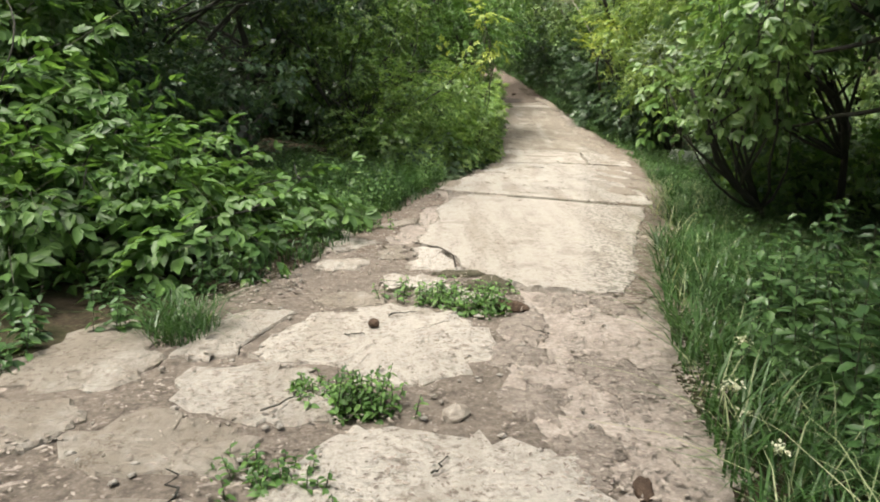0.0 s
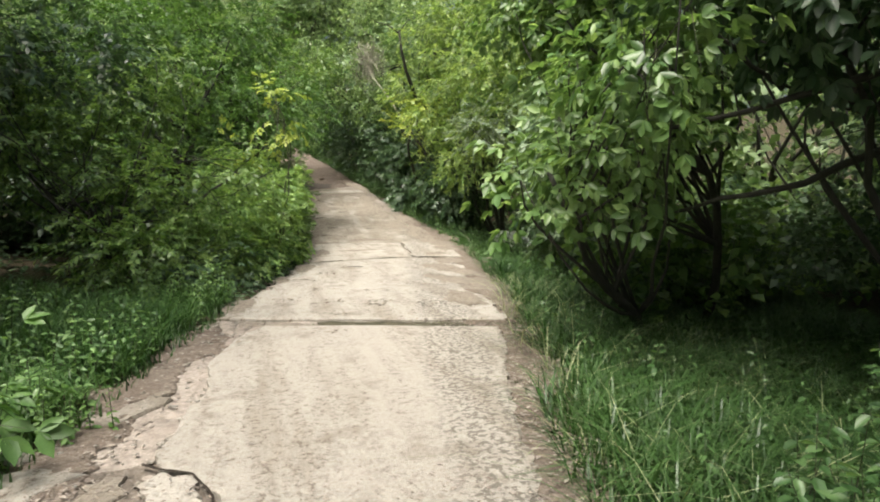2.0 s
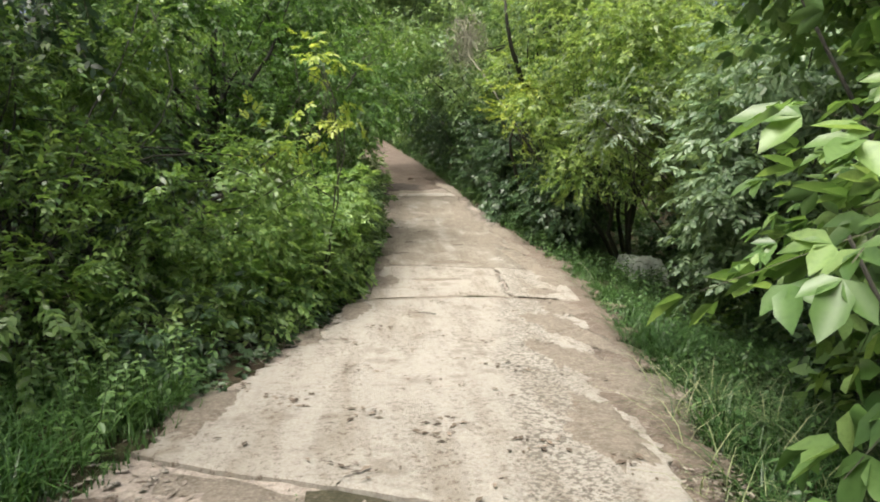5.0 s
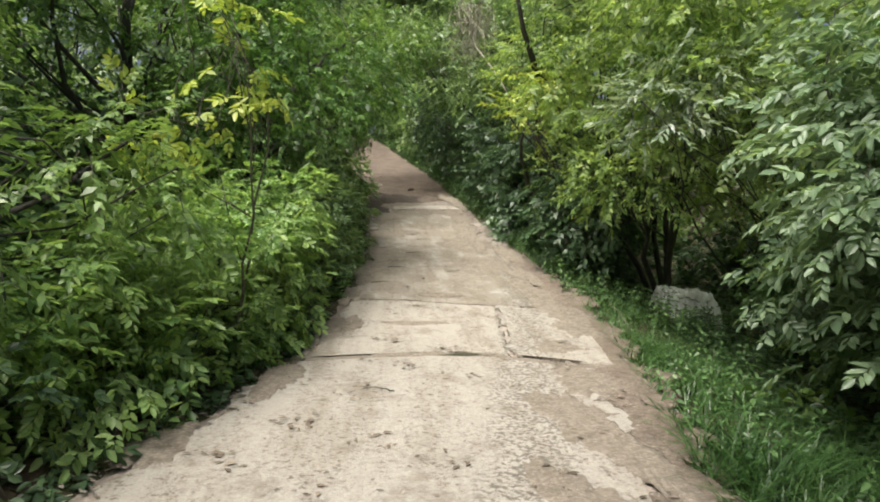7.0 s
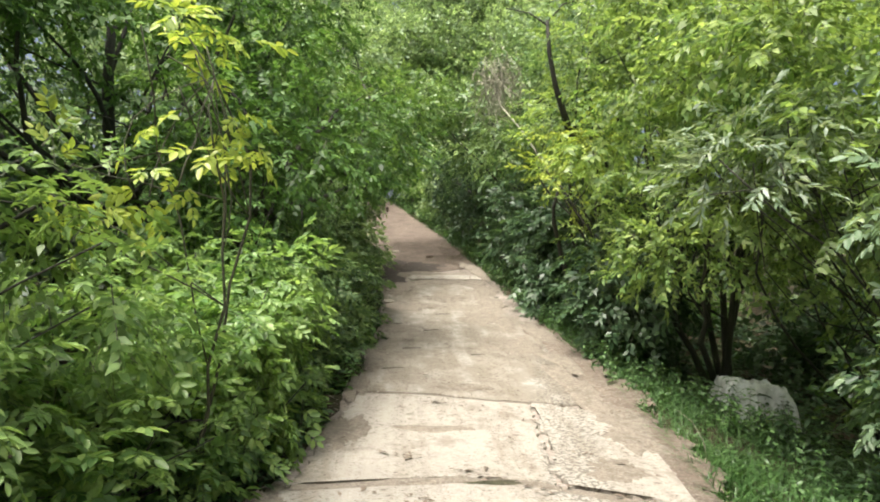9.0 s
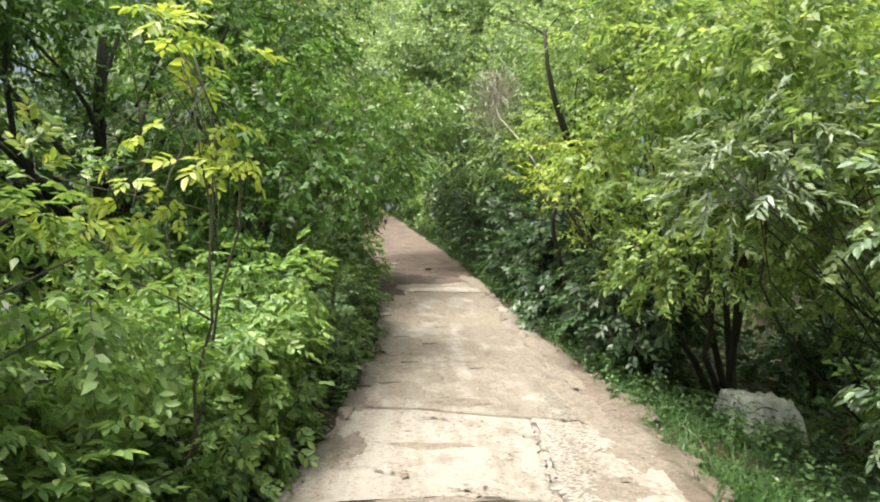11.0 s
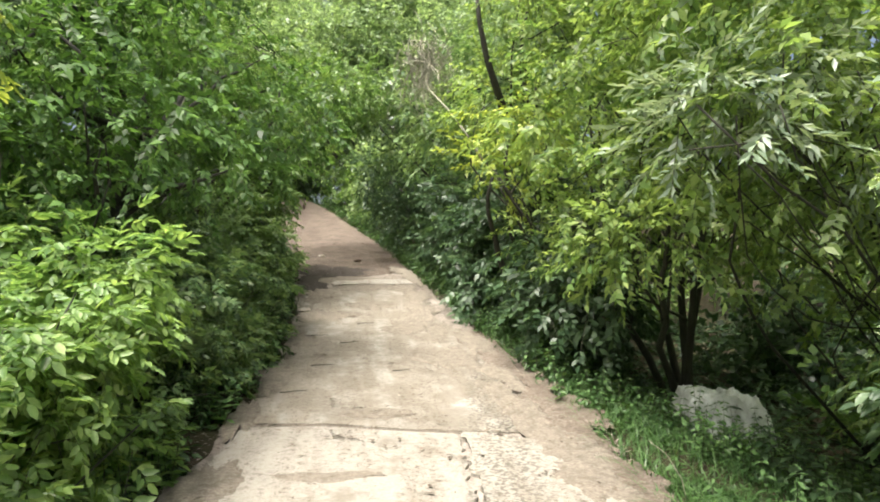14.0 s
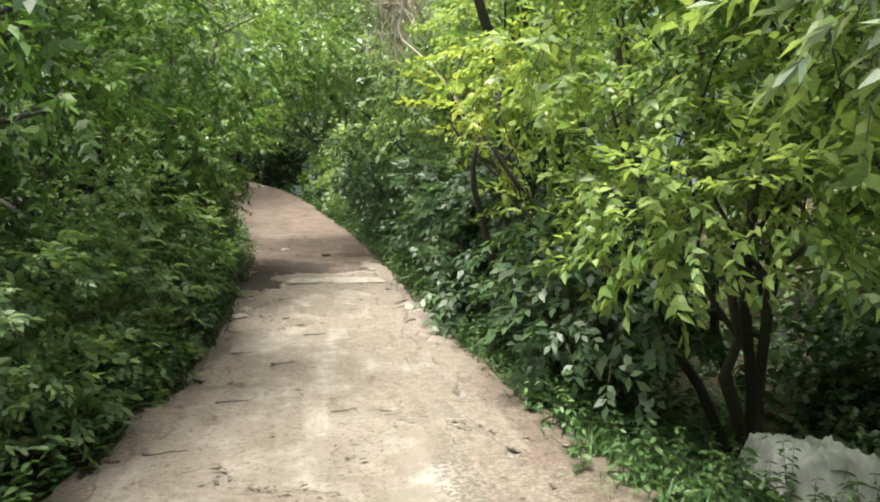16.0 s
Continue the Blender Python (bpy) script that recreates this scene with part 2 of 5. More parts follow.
def wob(x, y, s=1.0, seed=0.0):
    """Smooth uneven values between about -1 and 1."""
    x, y = np.asarray(x, float) * s, np.asarray(y, float) * s
    return (np.sin(1.7 * x + 2.3 * y + seed) + np.sin(3.1 * x - 1.9 * y + 1.3 * seed + 2) * 0.6 + np.sin(-4.3 * x - 5.2 * y + 0.7 * seed) * 0.4 + np.sin(8.9 * x + 7.3 * y + seed) * 0.25) / 2.25


def ragged(v, seed, fine=0.05, coarse=0.35):
    """Broken-edge offsets along a line, between about -1 and 1, at two scales."""
    rg = np.random.default_rng(seed)
    a_, b_ = rg.uniform(-1, 1, 3000), rg.uniform(-1, 1, 600)
    v = np.asarray(v, float) + 20
    return 0.45 * np.interp(v / fine, np.arange(3000), a_) + 0.55 * np.interp(v / coarse, np.arange(600), b_)


def ground_z(x, y):
    x, y = np.asarray(x, float), np.asarray(y, float)
    dl, dr = np.maximum(left_of(y) - x, 0), np.maximum(x - right_of(y), 0)
    inside = np.clip(np.minimum(x - left_of(y), right_of(y) - x) / 0.25, 0, 1)
    bank = 0.11 * np.minimum(dl, 8) - np.interp(y, (12, 16), (0.16, 0.30)) * np.minimum(dr, 2.6) + 0.06 * np.maximum(dr - 9, 0) ** 0.9
    return rise(y) + bank - 0.07 * inside + 0.05 * wob(x, y, 0.5) * np.clip((dl + dr) / 1.0, 0, 1) + 0.012 * wob(x, y, 4, 3)


# ---- mesh helpers ----
def mesh_of(name, verts, faces, mats, parent=None, label="", smooth=False, slots=None):
    me = bpy.data.meshes.new(name)
    verts = np.asarray(verts, np.float32)
    if isinstance(faces, np.ndarray):
        n, k = faces.shape
        me.vertices.add(len(verts))
        me.vertices.foreach_set("co", verts.ravel())
        me.loops.add(n * k)
        me.loops.foreach_set("vertex_index", faces.astype(np.int32).ravel())
        me.polygons.add(n)
        me.polygons.foreach_set("loop_start", np.arange(0, n * k, k, dtype=np.int32))
        if slots is not None:
            me.polygons.foreach_set("material_index", slots.astype(np.int32))
        me.update(calc_edges=True)
    else:
        me.from_pydata([tuple(v) for v in verts.tolist()], [], faces)
    for m in mats if isinstance(mats, (list, tuple)) else [mats]:
        me.materials.append(m)
    if smooth:
        me.polygons.foreach_set("use_smooth", np.ones(len(me.polygons), bool))
    ob = new(name, me)
    if parent:
        ob.parent = parent
    if label:
        tagged(ob, label)
    return ob


def grid_mesh(name, X, Y, Z, mat, **kw):
    r, c = X.shape
    i = np.arange(r * c).reshape(r, c)
    f = np.stack([i[:-1, :-1], i[:-1, 1:], i[1:, 1:], i[1:, :-1]], -1).reshape(-1, 4)
    return mesh_of(name, np.stack([X, Y, Z], -1).reshape(-1, 3), f, mat, **kw)


def thing(name, at, label, category, group="", kind=""):
    ob = new(name)
    ob.location = at
    ob.empty_display_size = 0.1
    bpy.context.view_layer.update()
    return tagged(ob, label, category, group, kind)


def under(ob, parent):
    """Puts ob, built in world metres, under a thing without moving it."""
    ob.parent = parent
    ob.matrix_parent_inverse = Matrix.Translation(parent.location).inverted()
    return ob


def tube(paths, seg=7):
    """Tapered round limbs, each a list of (x, y, z, radius)."""
    V, F = [], []
    for p in paths:
        p = np.asarray(p, float)
        n0 = len(V)
        for k in range(len(p)):
            d = p[min(k + 1, len(p) - 1), :3] - p[max(k - 1, 0), :3]
            d /= np.linalg.norm(d) + 1e-9
            a = np.cross(d, (0.31, 0.95, 0.05))
            a /= np.linalg.norm(a) + 1e-9
            b = np.cross(d, a)
            for s in range(seg):
                w = 2 * math.pi * s / seg
                r = p[k, 3] * (1 + 0.12 * math.sin(3 * w + k))
                V.append(p[k, :3] + r * (math.cos(w) * a + math.sin(w) * b))
        for k in range(len(p) - 1):
            for s in range(seg):
                t = (s + 1) % seg
                F.append((n0 + k * seg + s, n0 + k * seg + t, n0 + (k + 1) * seg + t, n0 + (k + 1) * seg + s))
        F.append(tuple(n0 + s for s in reversed(range(seg))))
        F.append(tuple(n0 + (len(p) - 1) * seg + s for s in range(seg)))
    return np.array(V), F


def bough(a, b, r0, r1, rng, bend=0.12, n=7):
    a, b = np.array(a, float), np.array(b, float)
    L = np.linalg.norm(b - a)
    off = rng.normal(0, bend * L, 3)
    t = np.linspace(0, 1, n)
    pts = a + (b - a) * t[:, None] + off * (np.sin(t * math.pi))[:, None] + rng.normal(0, 0.012 * L, (n, 3)) * (t * (1 - t) * 4)[:, None]
    return np.c_[pts, r0 + (r1 - r0) * t]


# ---- leaves and twigs ----
def leaf_blade(length, width, fold=0.16, droop=0.12):
    l, w = length, width / 2
    return np.array([(0, 0, 0), (-w * 0.85, l * 0.3, fold * w * 2), (-w * 0.8, l * 0.66, fold * w * 1.4 - droop * l * 0.4), (0, l, -droop * l),
                     (w * 0.8, l * 0.66, fold * w * 1.4 - droop * l * 0.4), (w * 0.85, l * 0.3, fold * w * 2)])


LEAF_F = np.array([(0, 3, 2, 1), (0, 5, 4, 3)])


def small_blade(length, width):
    """A little leaf folded along its rib: one bent quad."""
    l, w = length, width / 2
    return np.array([(0, 0, 0), (w, l * 0.45, w * 0.35), (0, l, -0.1 * l), (-w, l * 0.45, w * 0.35)])


def rot(z, x=0.0, y=0.0):
    return np.array(Euler((x, y, z)).to_matrix())


def twig(kind, rng):
    """One leafy twig along +y: leaf corners and the stem's strip."""
    leaves = []
    if kind == "elm":
        for i in range(15):
            t = 0.06 + 0.35 * i / 14
            s = -1 if i % 2 else 1
            l = rng.uniform(0.062, 0.1)
            leaves.append(small_blade(l, l * 0.44) @ rot(s * rng.uniform(0.4, 1.1), rng.normal(-0.2, 0.3), rng.normal(0, 0.32)).T + (s * 0.01, t, rng.normal(0, 0.015)))
        ln = 0.42
    elif kind in ("ash", "ash_near"):
        for i in range(4):
            t = 0.06 + 0.1 * i
            s = -1 if i % 2 else 1
            R = rot(s * rng.uniform(0.3, 1.2) if i < 3 else 0.0, rng.uniform(-0.4, 0.2), rng.normal(0, 0.28))
            for j in range(7):
                q = -1 if j % 2 else 1
                l = rng.uniform(0.07, 0.11)
                a = q * rng.uniform(0.7, 1.1) if j < 6 else 0.0
                lf = (leaf_blade(l, l * 0.5, 0.14, 0.15) if kind == "ash_near" else small_blade(l, l * 0.48)) @ rot(a, rng.normal(-0.15, 0.2), rng.normal(0, 0.25)).T + (0, 0.06 + 0.035 * (j // 2), -0.01 * (j // 2))
                leaves.append(lf @ R.T + (0, t, 0))
        ln = 0.42
    elif kind == "maple":
        for i in range(5):
            t = 0.05 + 0.085 * i
            s = -1 if i % 2 else 1
            R = rot(s * rng.uniform(0.4, 1.3) if i < 4 else 0.0, rng.uniform(-0.5, 0.2), rng.normal(0, 0.35))
            for a, k in ((0.0, 1.0), (0.75, 0.85), (-0.75, 0.85)):
                l = rng.uniform(0.095, 0.135) * k
                lf = leaf_blade(l, l * 0.56, 0.12, 0.2) @ rot(a + rng.normal(0, 0.12), rng.normal(0, 0.15), rng.normal(0, 0.2)).T + (0, 0.07, 0)
                leaves.append(lf @ R.T + (0, t, 0))
        ln = 0.42
    elif kind == "tuft":
        for i in range(9):
            l = rng.uniform(0.08, 0.11)
            leaves.append(small_blade(l, l * 0.66) @ rot(rng.uniform(-1.6, 1.6), rng.normal(0, 0.5), rng.normal(0, 0.6)).T + (rng.normal(0, 0.05), rng.uniform(0.05, 0.38), rng.normal(0, 0.04)))
        ln = 0.4
    else:
        for i in range(16):
            t = 0.05 + 0.4 * i / 15
            s = -1 if i % 2 else 1
            l = rng.uniform(0.09, 0.13)
            leaves.append(small_blade(l, l * 0.3) @ rot(s * rng.uniform(0.3, 0.9), rng.normal(0, 0.4), rng.normal(0, 0.5)).T + (0, t, rng.normal(0, 0.01)))
        ln = 0.46
    V = np.concatenate(leaves)
    n = len(leaves)
    c = len(leaves[0])
    F = ((LEAF_F if c == 6 else np.array([(0, 1, 2, 3)]))[None] + c * np.arange(n)[:, None, None]).reshape(-1, 4)
    V = np.concatenate([V, [(-0.003, 0, 0), (0.003, 0, 0), (0.0015, ln, 0), (-0.0015, ln, 0)]])
    F = np.concatenate([F, [[c * n, c * n + 1, c * n + 2, c * n + 3]]])
    slot = np.zeros(len(F), np.int32)
    slot[-1] = 1
    return V, F, slot


trng = np.random.default_rng(11)
TWIGS = {k: [twig(k, trng) for _ in range(8)] for k in ("elm", "ash", "maple", "willow", "tuft", "ash_near")}


def spread(name, kind, P, D, S, mats, rng, parent, label=""):
    """Twigs at the places P, along D, of the sizes S, as one mesh."""
    up = np.array((0, 0, 1.0)) + rng.normal(0, 0.26, (len(P), 3))
    Y = D / np.linalg.norm(D, axis=1, keepdims=True)
    X = np.cross(Y, up)
    X /= np.linalg.norm(X, axis=1, keepdims=True) + 1e-9
    Z = np.cross(X, Y)
    M = np.stack([X, Y, Z], -1) * S[:, None, None]
    which = rng.integers(0, 8, len(P))
    Vs, Fs, Ss, n0 = [], [], [], 0
    for k, (V, F, slot) in enumerate(TWIGS[kind]):
        sel = which == k
        m = int(sel.sum())
        if not m:
            continue
        W = np.einsum("nij,vj->nvi", M[sel], V) + P[sel][:, None, :]
        Vs.append(W.reshape(-1, 3))
        Fs.append((F[None] + (n0 + len(V) * np.arange(m))[:, None, None]).reshape(-1, 4))
        Ss.append(np.tile(slot, m))
        n0 += len(V) * m
    ob = mesh_of(name, np.concatenate(Vs), np.concatenate(Fs), mats, slots=np.concatenate(Ss), label=label)
    return under(ob, parent)


def off_road(P, low=2.5, margin=0.12):
    """Which places leave the way clear."""
    x, y, z = P.T
    inside = (x > left_of(y) + margin) & (x < right_of(y) - margin) & (z < rise(y) + low)
    return ~inside & (z > ground_z(x, y) + 0.06)


def crown(name, parent, blobs, kind, mats, rng, dens=26, size=1.0, droop=0.32, low=2.5, gap=-0.45, margin=0.12, label=""):
    Ps, Ds = [], []
    lobes = []
    for q in blobs:
        if min(q[3:]) < 0.6:
            lobes.append(q)
            continue
        for k in range(9):
            d = rng.normal(0, 1, 3)
            d /= np.linalg.norm(d)
            f = rng.uniform(0.36, 0.52)
            lobes.append((q[0] + d[0] * q[3] * 0.64, q[1] + d[1] * q[4] * 0.64, q[2] + d[2] * q[5] * 0.64, q[3] * f, q[4] * f, q[5] * f * 0.9))
    dens *= 0.58
    for cx, cy, cz, rx, ry, rz in lobes:
        p = 1.6
        area = 4 * math.pi * (((rx * ry) ** p + (rx * rz) ** p + (ry * rz) ** p) / 3) ** (1 / p)
        n = int(area * dens)
        d = rng.normal(0, 1, (n, 3))
        d /= np.linalg.norm(d, axis=1, keepdims=True)
        rad = np.array((rx, ry, rz))
        sd = rng.uniform(0, 20)
        lump = wob(d[:, 0] * rx + d[:, 2] * rz * 0.7, d[:, 1] * ry - d[:, 2] * rz * 0.6, 1.3, sd)
        r = (1.0 - 0.5 * rng.random(n) ** 1.7) * (0.88 + 0.2 * lump)
        P = np.array((cx, cy, cz)) + d * rad * r[:, None]
        D = (d / rad * min(rad) + rng.normal(0, 0.4, (n, 3))) * (1, 1, 0.55) + (0, 0, -droop)
        keep = (lump + rng.normal(0, 0.2, n) > gap)
        Ps.append(P[keep])
        Ds.append(D[keep])
    P, D = np.concatenate(Ps), np.concatenate(Ds)
    D /= np.linalg.norm(D, axis=1, keepdims=True)
    ok = off_road(P, low, margin) & off_road(P + D * 0.35 * size, low, margin)
    P, D = P[ok], D[ok]
    return spread(name, kind, P, D, size * rng.uniform(0.75, 1.25, len(P)), mats, rng, parent, label)


def woody(name, label, category, base, stems, blobs, kind, leaf, seed, dens=26, size=1.0, girth=0.05, bark=None, group="", fork=4, **kw):
    """A tree or shrub: stems rise from the base, limbs reach into each mass of leaves."""
    rng = np.random.default_rng(seed)
    if kind != "tuft":
        dens, size = dens * 0.46, size * 1.22
    bx, by = base
    bz = float(ground_z(bx, by)) - 0.08
    t = thing(name, (bx, by, bz + 0.08), label, category, group)
    paths, tips = [], []
    for k in range(stems):
        a = np.array((bx, by, bz)) + np.r_[rng.normal(0, 0.1 * (stems > 1), 2), 0]
        q = blobs[k % len(blobs)]
        b = np.array(q[:3]) + rng.normal(0, 0.15, 3) * np.array(q[3:])
        pth = bough(a, b, girth, girth * 0.35, rng, 0.07, 9)
        paths.append(pth)
        tips.append(pth)
    V, F = tube(paths, 9)
    under(mesh_of("trunk", V, F, bark or BARK, smooth=True), t)
    limbs = []
    for q in blobs:
        src = tips[int(rng.integers(len(tips)))]
        for _ in range(fork):
            s = src[int(rng.integers(3, 8))]
            d = rng.normal(0, 1, 3)
            d /= np.linalg.norm(d)
            e = np.array(q[:3]) + d * np.array(q[3:]) * 0.8
            if not off_road(e[None], 2.6)[0]:
                continue
            limbs.append(bough(s[:3], e, s[3] * 0.55, 0.006, rng, 0.1))
    for q in limbs:
        V, F = tube([q], 5)
        under(mesh_of("limb", V, F, bark or BARK, smooth=True), t)
    crown("crown", t, blobs, kind, [leaf, STEM], rng, dens, size, **kw)
    return t


# ---- ground, track and slabs ----
gx = np.unique(np.concatenate([[-400, -200, -100, -60, -40], np.arange(-30, -5, 1.0), np.arange(-5, 9, 0.2), np.arange(9, 30, 1.0), [30, 45, 60, 100, 200, 400]]))
gy = np.unique(np.concatenate([[-400, -200, -100, -60, -40], np.arange(-30, -3, 1.0), np.arange(-3, 46, 0.25), np.arange(46, 80, 1.5), [80, 100, 150, 250, 400]]))
X, Y = np.meshgrid(gx, gy)
tagged(grid_mesh("ground", X, Y, ground_z(X, Y), SOIL, smooth=True), "dark woodland soil under the plants", "ground", kind="structure")

ry = np.arange(-12, 60, 0.12)
ru = np.linspace(0, 1, 34)
U, Y = np.meshgrid(ru, ry)
lo, hi = left_of(Y) - 0.12 + 0.1 * wob(Y, 0 * Y, 2.1), right_of(Y) + 0.12 + 0.1 * wob(Y, 0 * Y, 2.4, 4)
X = lo + (hi - lo) * U
edge = np.minimum(U, 1 - U) * (hi - lo)
Z = rise(Y) - 0.03 * np.clip(1 - edge / 0.3, 0, 1) + 0.016 * wob(X, Y, 1.6, 1) + 0.01 * wob(X, Y, 5.5, 2)
Z = np.where(edge < 0.02, Z - 0.06, Z)
road = tagged(grid_mesh("road", X, Y, Z, DIRT, smooth=True), "trodden pale dirt track with broken concrete slabs", "road", kind="structure")


def big_slab(x0, x1, near, far, seed, proud=0.04, rough=0.09, mat=None):
    """A cast slab between two cross joints; x0, x1 give its sides as x over y, near and far its ends as y over x."""
    nr, nc = 90, 44
    t, u = np.linspace(0, 1, nr), np.linspace(0, 1, nc)
    Uu, Tt = np.meshgrid(u, t)
    yy = near(2.0) + Tt * (far(2.0) - near(2.0))
    for _ in range(4):
        xx = x0(yy) + (x1(yy) - x0(yy)) * Uu
        yy = near(xx) * (1 - Tt) + far(xx) * Tt
    side = np.where(Uu < 0.01, 1, 0) + np.where(Uu > 0.99, -1, 0)
    xx = xx + side * rough * 1.3 * np.where(Uu < 0.5, ragged(yy, seed), ragged(yy, seed + 50))
    end = np.where(Tt < 0.01, 1, 0) + np.where(Tt > 0.99, -1, 0)
    yy = yy + end * (0.03 + 0.045 * np.where(Tt < 0.5, ragged(xx, seed + 90), ragged(xx, seed + 91)))
    rim = ((Uu < 0.01) | (Uu > 0.99) | (Tt < 0.01) | (Tt > 0.99)) * 0.012
    zz = rise(yy) + proud + 0.008 * wob(xx, yy, 1.1, seed) - rim
    V = np.stack([xx, yy, zz], -1).reshape(-1, 3)
    i = np.arange(nr * nc).reshape(nr, nc)
    F = [tuple(int(v) for v in q) for q in np.stack([i[:-1, :-1], i[:-1, 1:], i[1:, 1:], i[1:, :-1]], -1).reshape(-1, 4)]
    loop = [*i[0, :], *i[1:, -1], *i[-1, -2::-1], *i[-2:0:-1, 0]]
    n0 = len(V)
    V = np.concatenate([V, V[loop] - (0, 0, 0.14)])
    for k in range(len(loop)):
        q = (k + 1) % len(loop)
        F.append((int(loop[q]), int(loop[k]), n0 + k, n0 + q))
    return mesh_of("slab", V, F, mat or CONCRETE, parent=road)


def broken_slab(corners, seed, proud=0.03, label="", mat=None):
    """An irregular broken piece with crumbled edges."""
    rng = np.random.default_rng(seed)
    c = np.array(corners, float)
    n, per = len(c), 5
    ring = []
    for k in range(n):
        a, b = c[k], c[(k + 1) % n]
        for s in range(per):
            ring.append(a + (b - a) * s / per)
    ring = np.array(ring)
    ring = (np.roll(ring, 1, 0) + 2 * ring + np.roll(ring, -1, 0)) / 4
    ring += rng.normal(0, 0.03, ring.shape)
    mid = ring.mean(0)
    V, m = [], len(ring)
    for k, h in ((1.02, -0.06), (1.0, 0.4), (0.95, 0.85), (0.7, 1.0), (0.38, 1.0)):
        p = mid + (ring - mid) * k
        z = rise(p[:, 1]) + (proud * h if h > 0 else h) + (0.008 * wob(p[:, 0], p[:, 1], 4, seed) if h > 0.3 else 0)
        V.append(np.c_[p, z + (rng.normal(0, 0.003, m) if h > 0.3 else 0)])
    V = np.concatenate([*V, [(*mid, float(rise(mid[1])) + proud)]])
    F = []
    for r in range(4):
        for k in range(m):
            q = (k + 1) % m
            F.append((r * m + k, r * m + q, (r + 1) * m + q, (r + 1) * m + k))
    for k in range(m):
        F.append((4 * m + k, 4 * m + (k + 1) % m, 5 * m))
    return mesh_of("slab", V, F, mat, parent=road, label=label)


bx_, by_ = np.meshgrid(np.linspace(0, 1, 40), np.linspace(0.9, 6.6, 64))
bl_ = left_of(by_) + 0.05
br_ = np.interp(by_, (0.9, 2.4, 3.2, 4.2, 4.8, 5.4, 6.6), (0.75, 0.75, 0.42, 0.5, 0.7, 0.45, 0.0)) + 0.06 * wob(by_, 0 * by_, 3.0, 2) + 0.04 * wob(by_, 0 * by_, 11, 1)
bX = bl_ + (br_ - bl_) * bx_
bZ = rise(by_) + 0.016 * wob(bX, by_, 1.6, 1) + 0.01 * wob(bX, by_, 5.5, 2) + 0.005 - 0.02 * ((bx_ < 0.01) | (bx_ > 0.99))
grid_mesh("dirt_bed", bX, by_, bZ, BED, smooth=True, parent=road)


# far dirt overlay; tree shade is put into its brown
sv, sy_ = np.meshgrid(np.linspace(0, 1, 40), np.linspace(28.6, 47, 120))
fade = np.clip((sy_ - 28.6) / 1.2, 0.0, 1)
sl, sr = left_of(sy_) - 0.05, right_of(sy_) + 0.02
mid_ = 2.6 + 0 * sy_
sl, sr = sl * fade ** 0.5 + mid_ * (1 - fade ** 0.5), sr * fade ** 0.5 + mid_ * (1 - fade ** 0.5)
sX = sl + (sr - sl) * sv + 0.05 * wob(sy_, sv, 4, 2)
grid_mesh("damp_dirt", sX, sy_, rise(sy_) + 0.016 * wob(sX, sy_, 1.6, 1) + 0.01 * wob(sX, sy_, 5.5, 2) + 0.012 - 0.03 * ((sv < 0.01) | (sv > 0.99)), SHADED_DIRT, smooth=True, parent=road)


def joint(course, x0, x1, half, seed, mat=None, lift=0.012):
    u_, v_ = np.meshgrid(np.linspace(x0, x1, 60), np.linspace(-1, 1, 7))
    yy = course(u_) + v_ * half * (1 + 0.4 * wob(u_, 0 * u_, 3, seed))
    zz = rise(yy) + lift + 0.012 * wob(u_, yy, 3, seed) - 0.02 * (np.abs(v_) > 0.9)
    return grid_mesh("joint", u_, yy, zz, mat or BED, smooth=True, parent=road)


line = lambda *k: (lambda v: np.interp(v, *zip(*k)))
shifted = lambda f, d: (lambda v: f(v) + d)
first = line((0.0, 10.36), (0.7, 10.05), (1.7, 9.61), (3.3, 8.9))
second = line((1.4, 15.98), (2.3, 16.12), (2.85, 16.15), (3.4, 16.07), (3.7, 15.9), (4.1, 15.68), (4.7, 15.38))
third = line((1.6, 19.05), (2.66, 18.92), (3.1, 18.76), (4.0, 18.5), (5.0, 18.3))
split = line((15.7, 3.64), (16.47, 3.7), (17.76, 3.87), (18.8, 3.93))
joint(first, 1.05, 3.05, 0.2, 1, MOSSY)
joint(first, 0.2, 1.1, 0.17, 5, DRIFT)
joint(second, 1.5, 4.75, 0.08, 2, DRIFT, 0.035)
joint(third, 1.8, 4.2, 0.06, 3, BED, 0.024)
big_slab(line((4.8, 0.6), (5.3, 0.42), (5.6, 0.17), (6.0, 0.17), (6.32, 0.03), (6.46, -0.16), (6.76, -0.21), (7.88, 0.03), (8.54, -0.03), (9.42, 0.15), (9.9, 0.44), (11, 0.6)), line((4.8, 1.43), (5.5, 1.68), (6.26, 1.95), (7.12, 2.21), (8.2, 2.6), (8.8, 2.8), (11, 3.3)), line((0.1, 5.62), (0.45, 5.34), (0.69, 4.98), (1.0, 4.93), (1.45, 4.82)), shifted(first, -0.2), 1, 0.05, 0.045)
big_slab(lambda y: left_of(y) + 0.2, line((9, 2.95), (9.7, 3.17), (10.9, 3.42), (12.5, 3.75), (14.4, 4.15), (16.5, 4.5)), shifted(first, 0.18), shifted(second, -0.05), 2, 0.045, 0.17)
big_slab(lambda y: left_of(y) + 0.2, shifted(split, -0.03), shifted(second, 0.05), shifted(third, -0.04), 3, 0.04, 0.05)
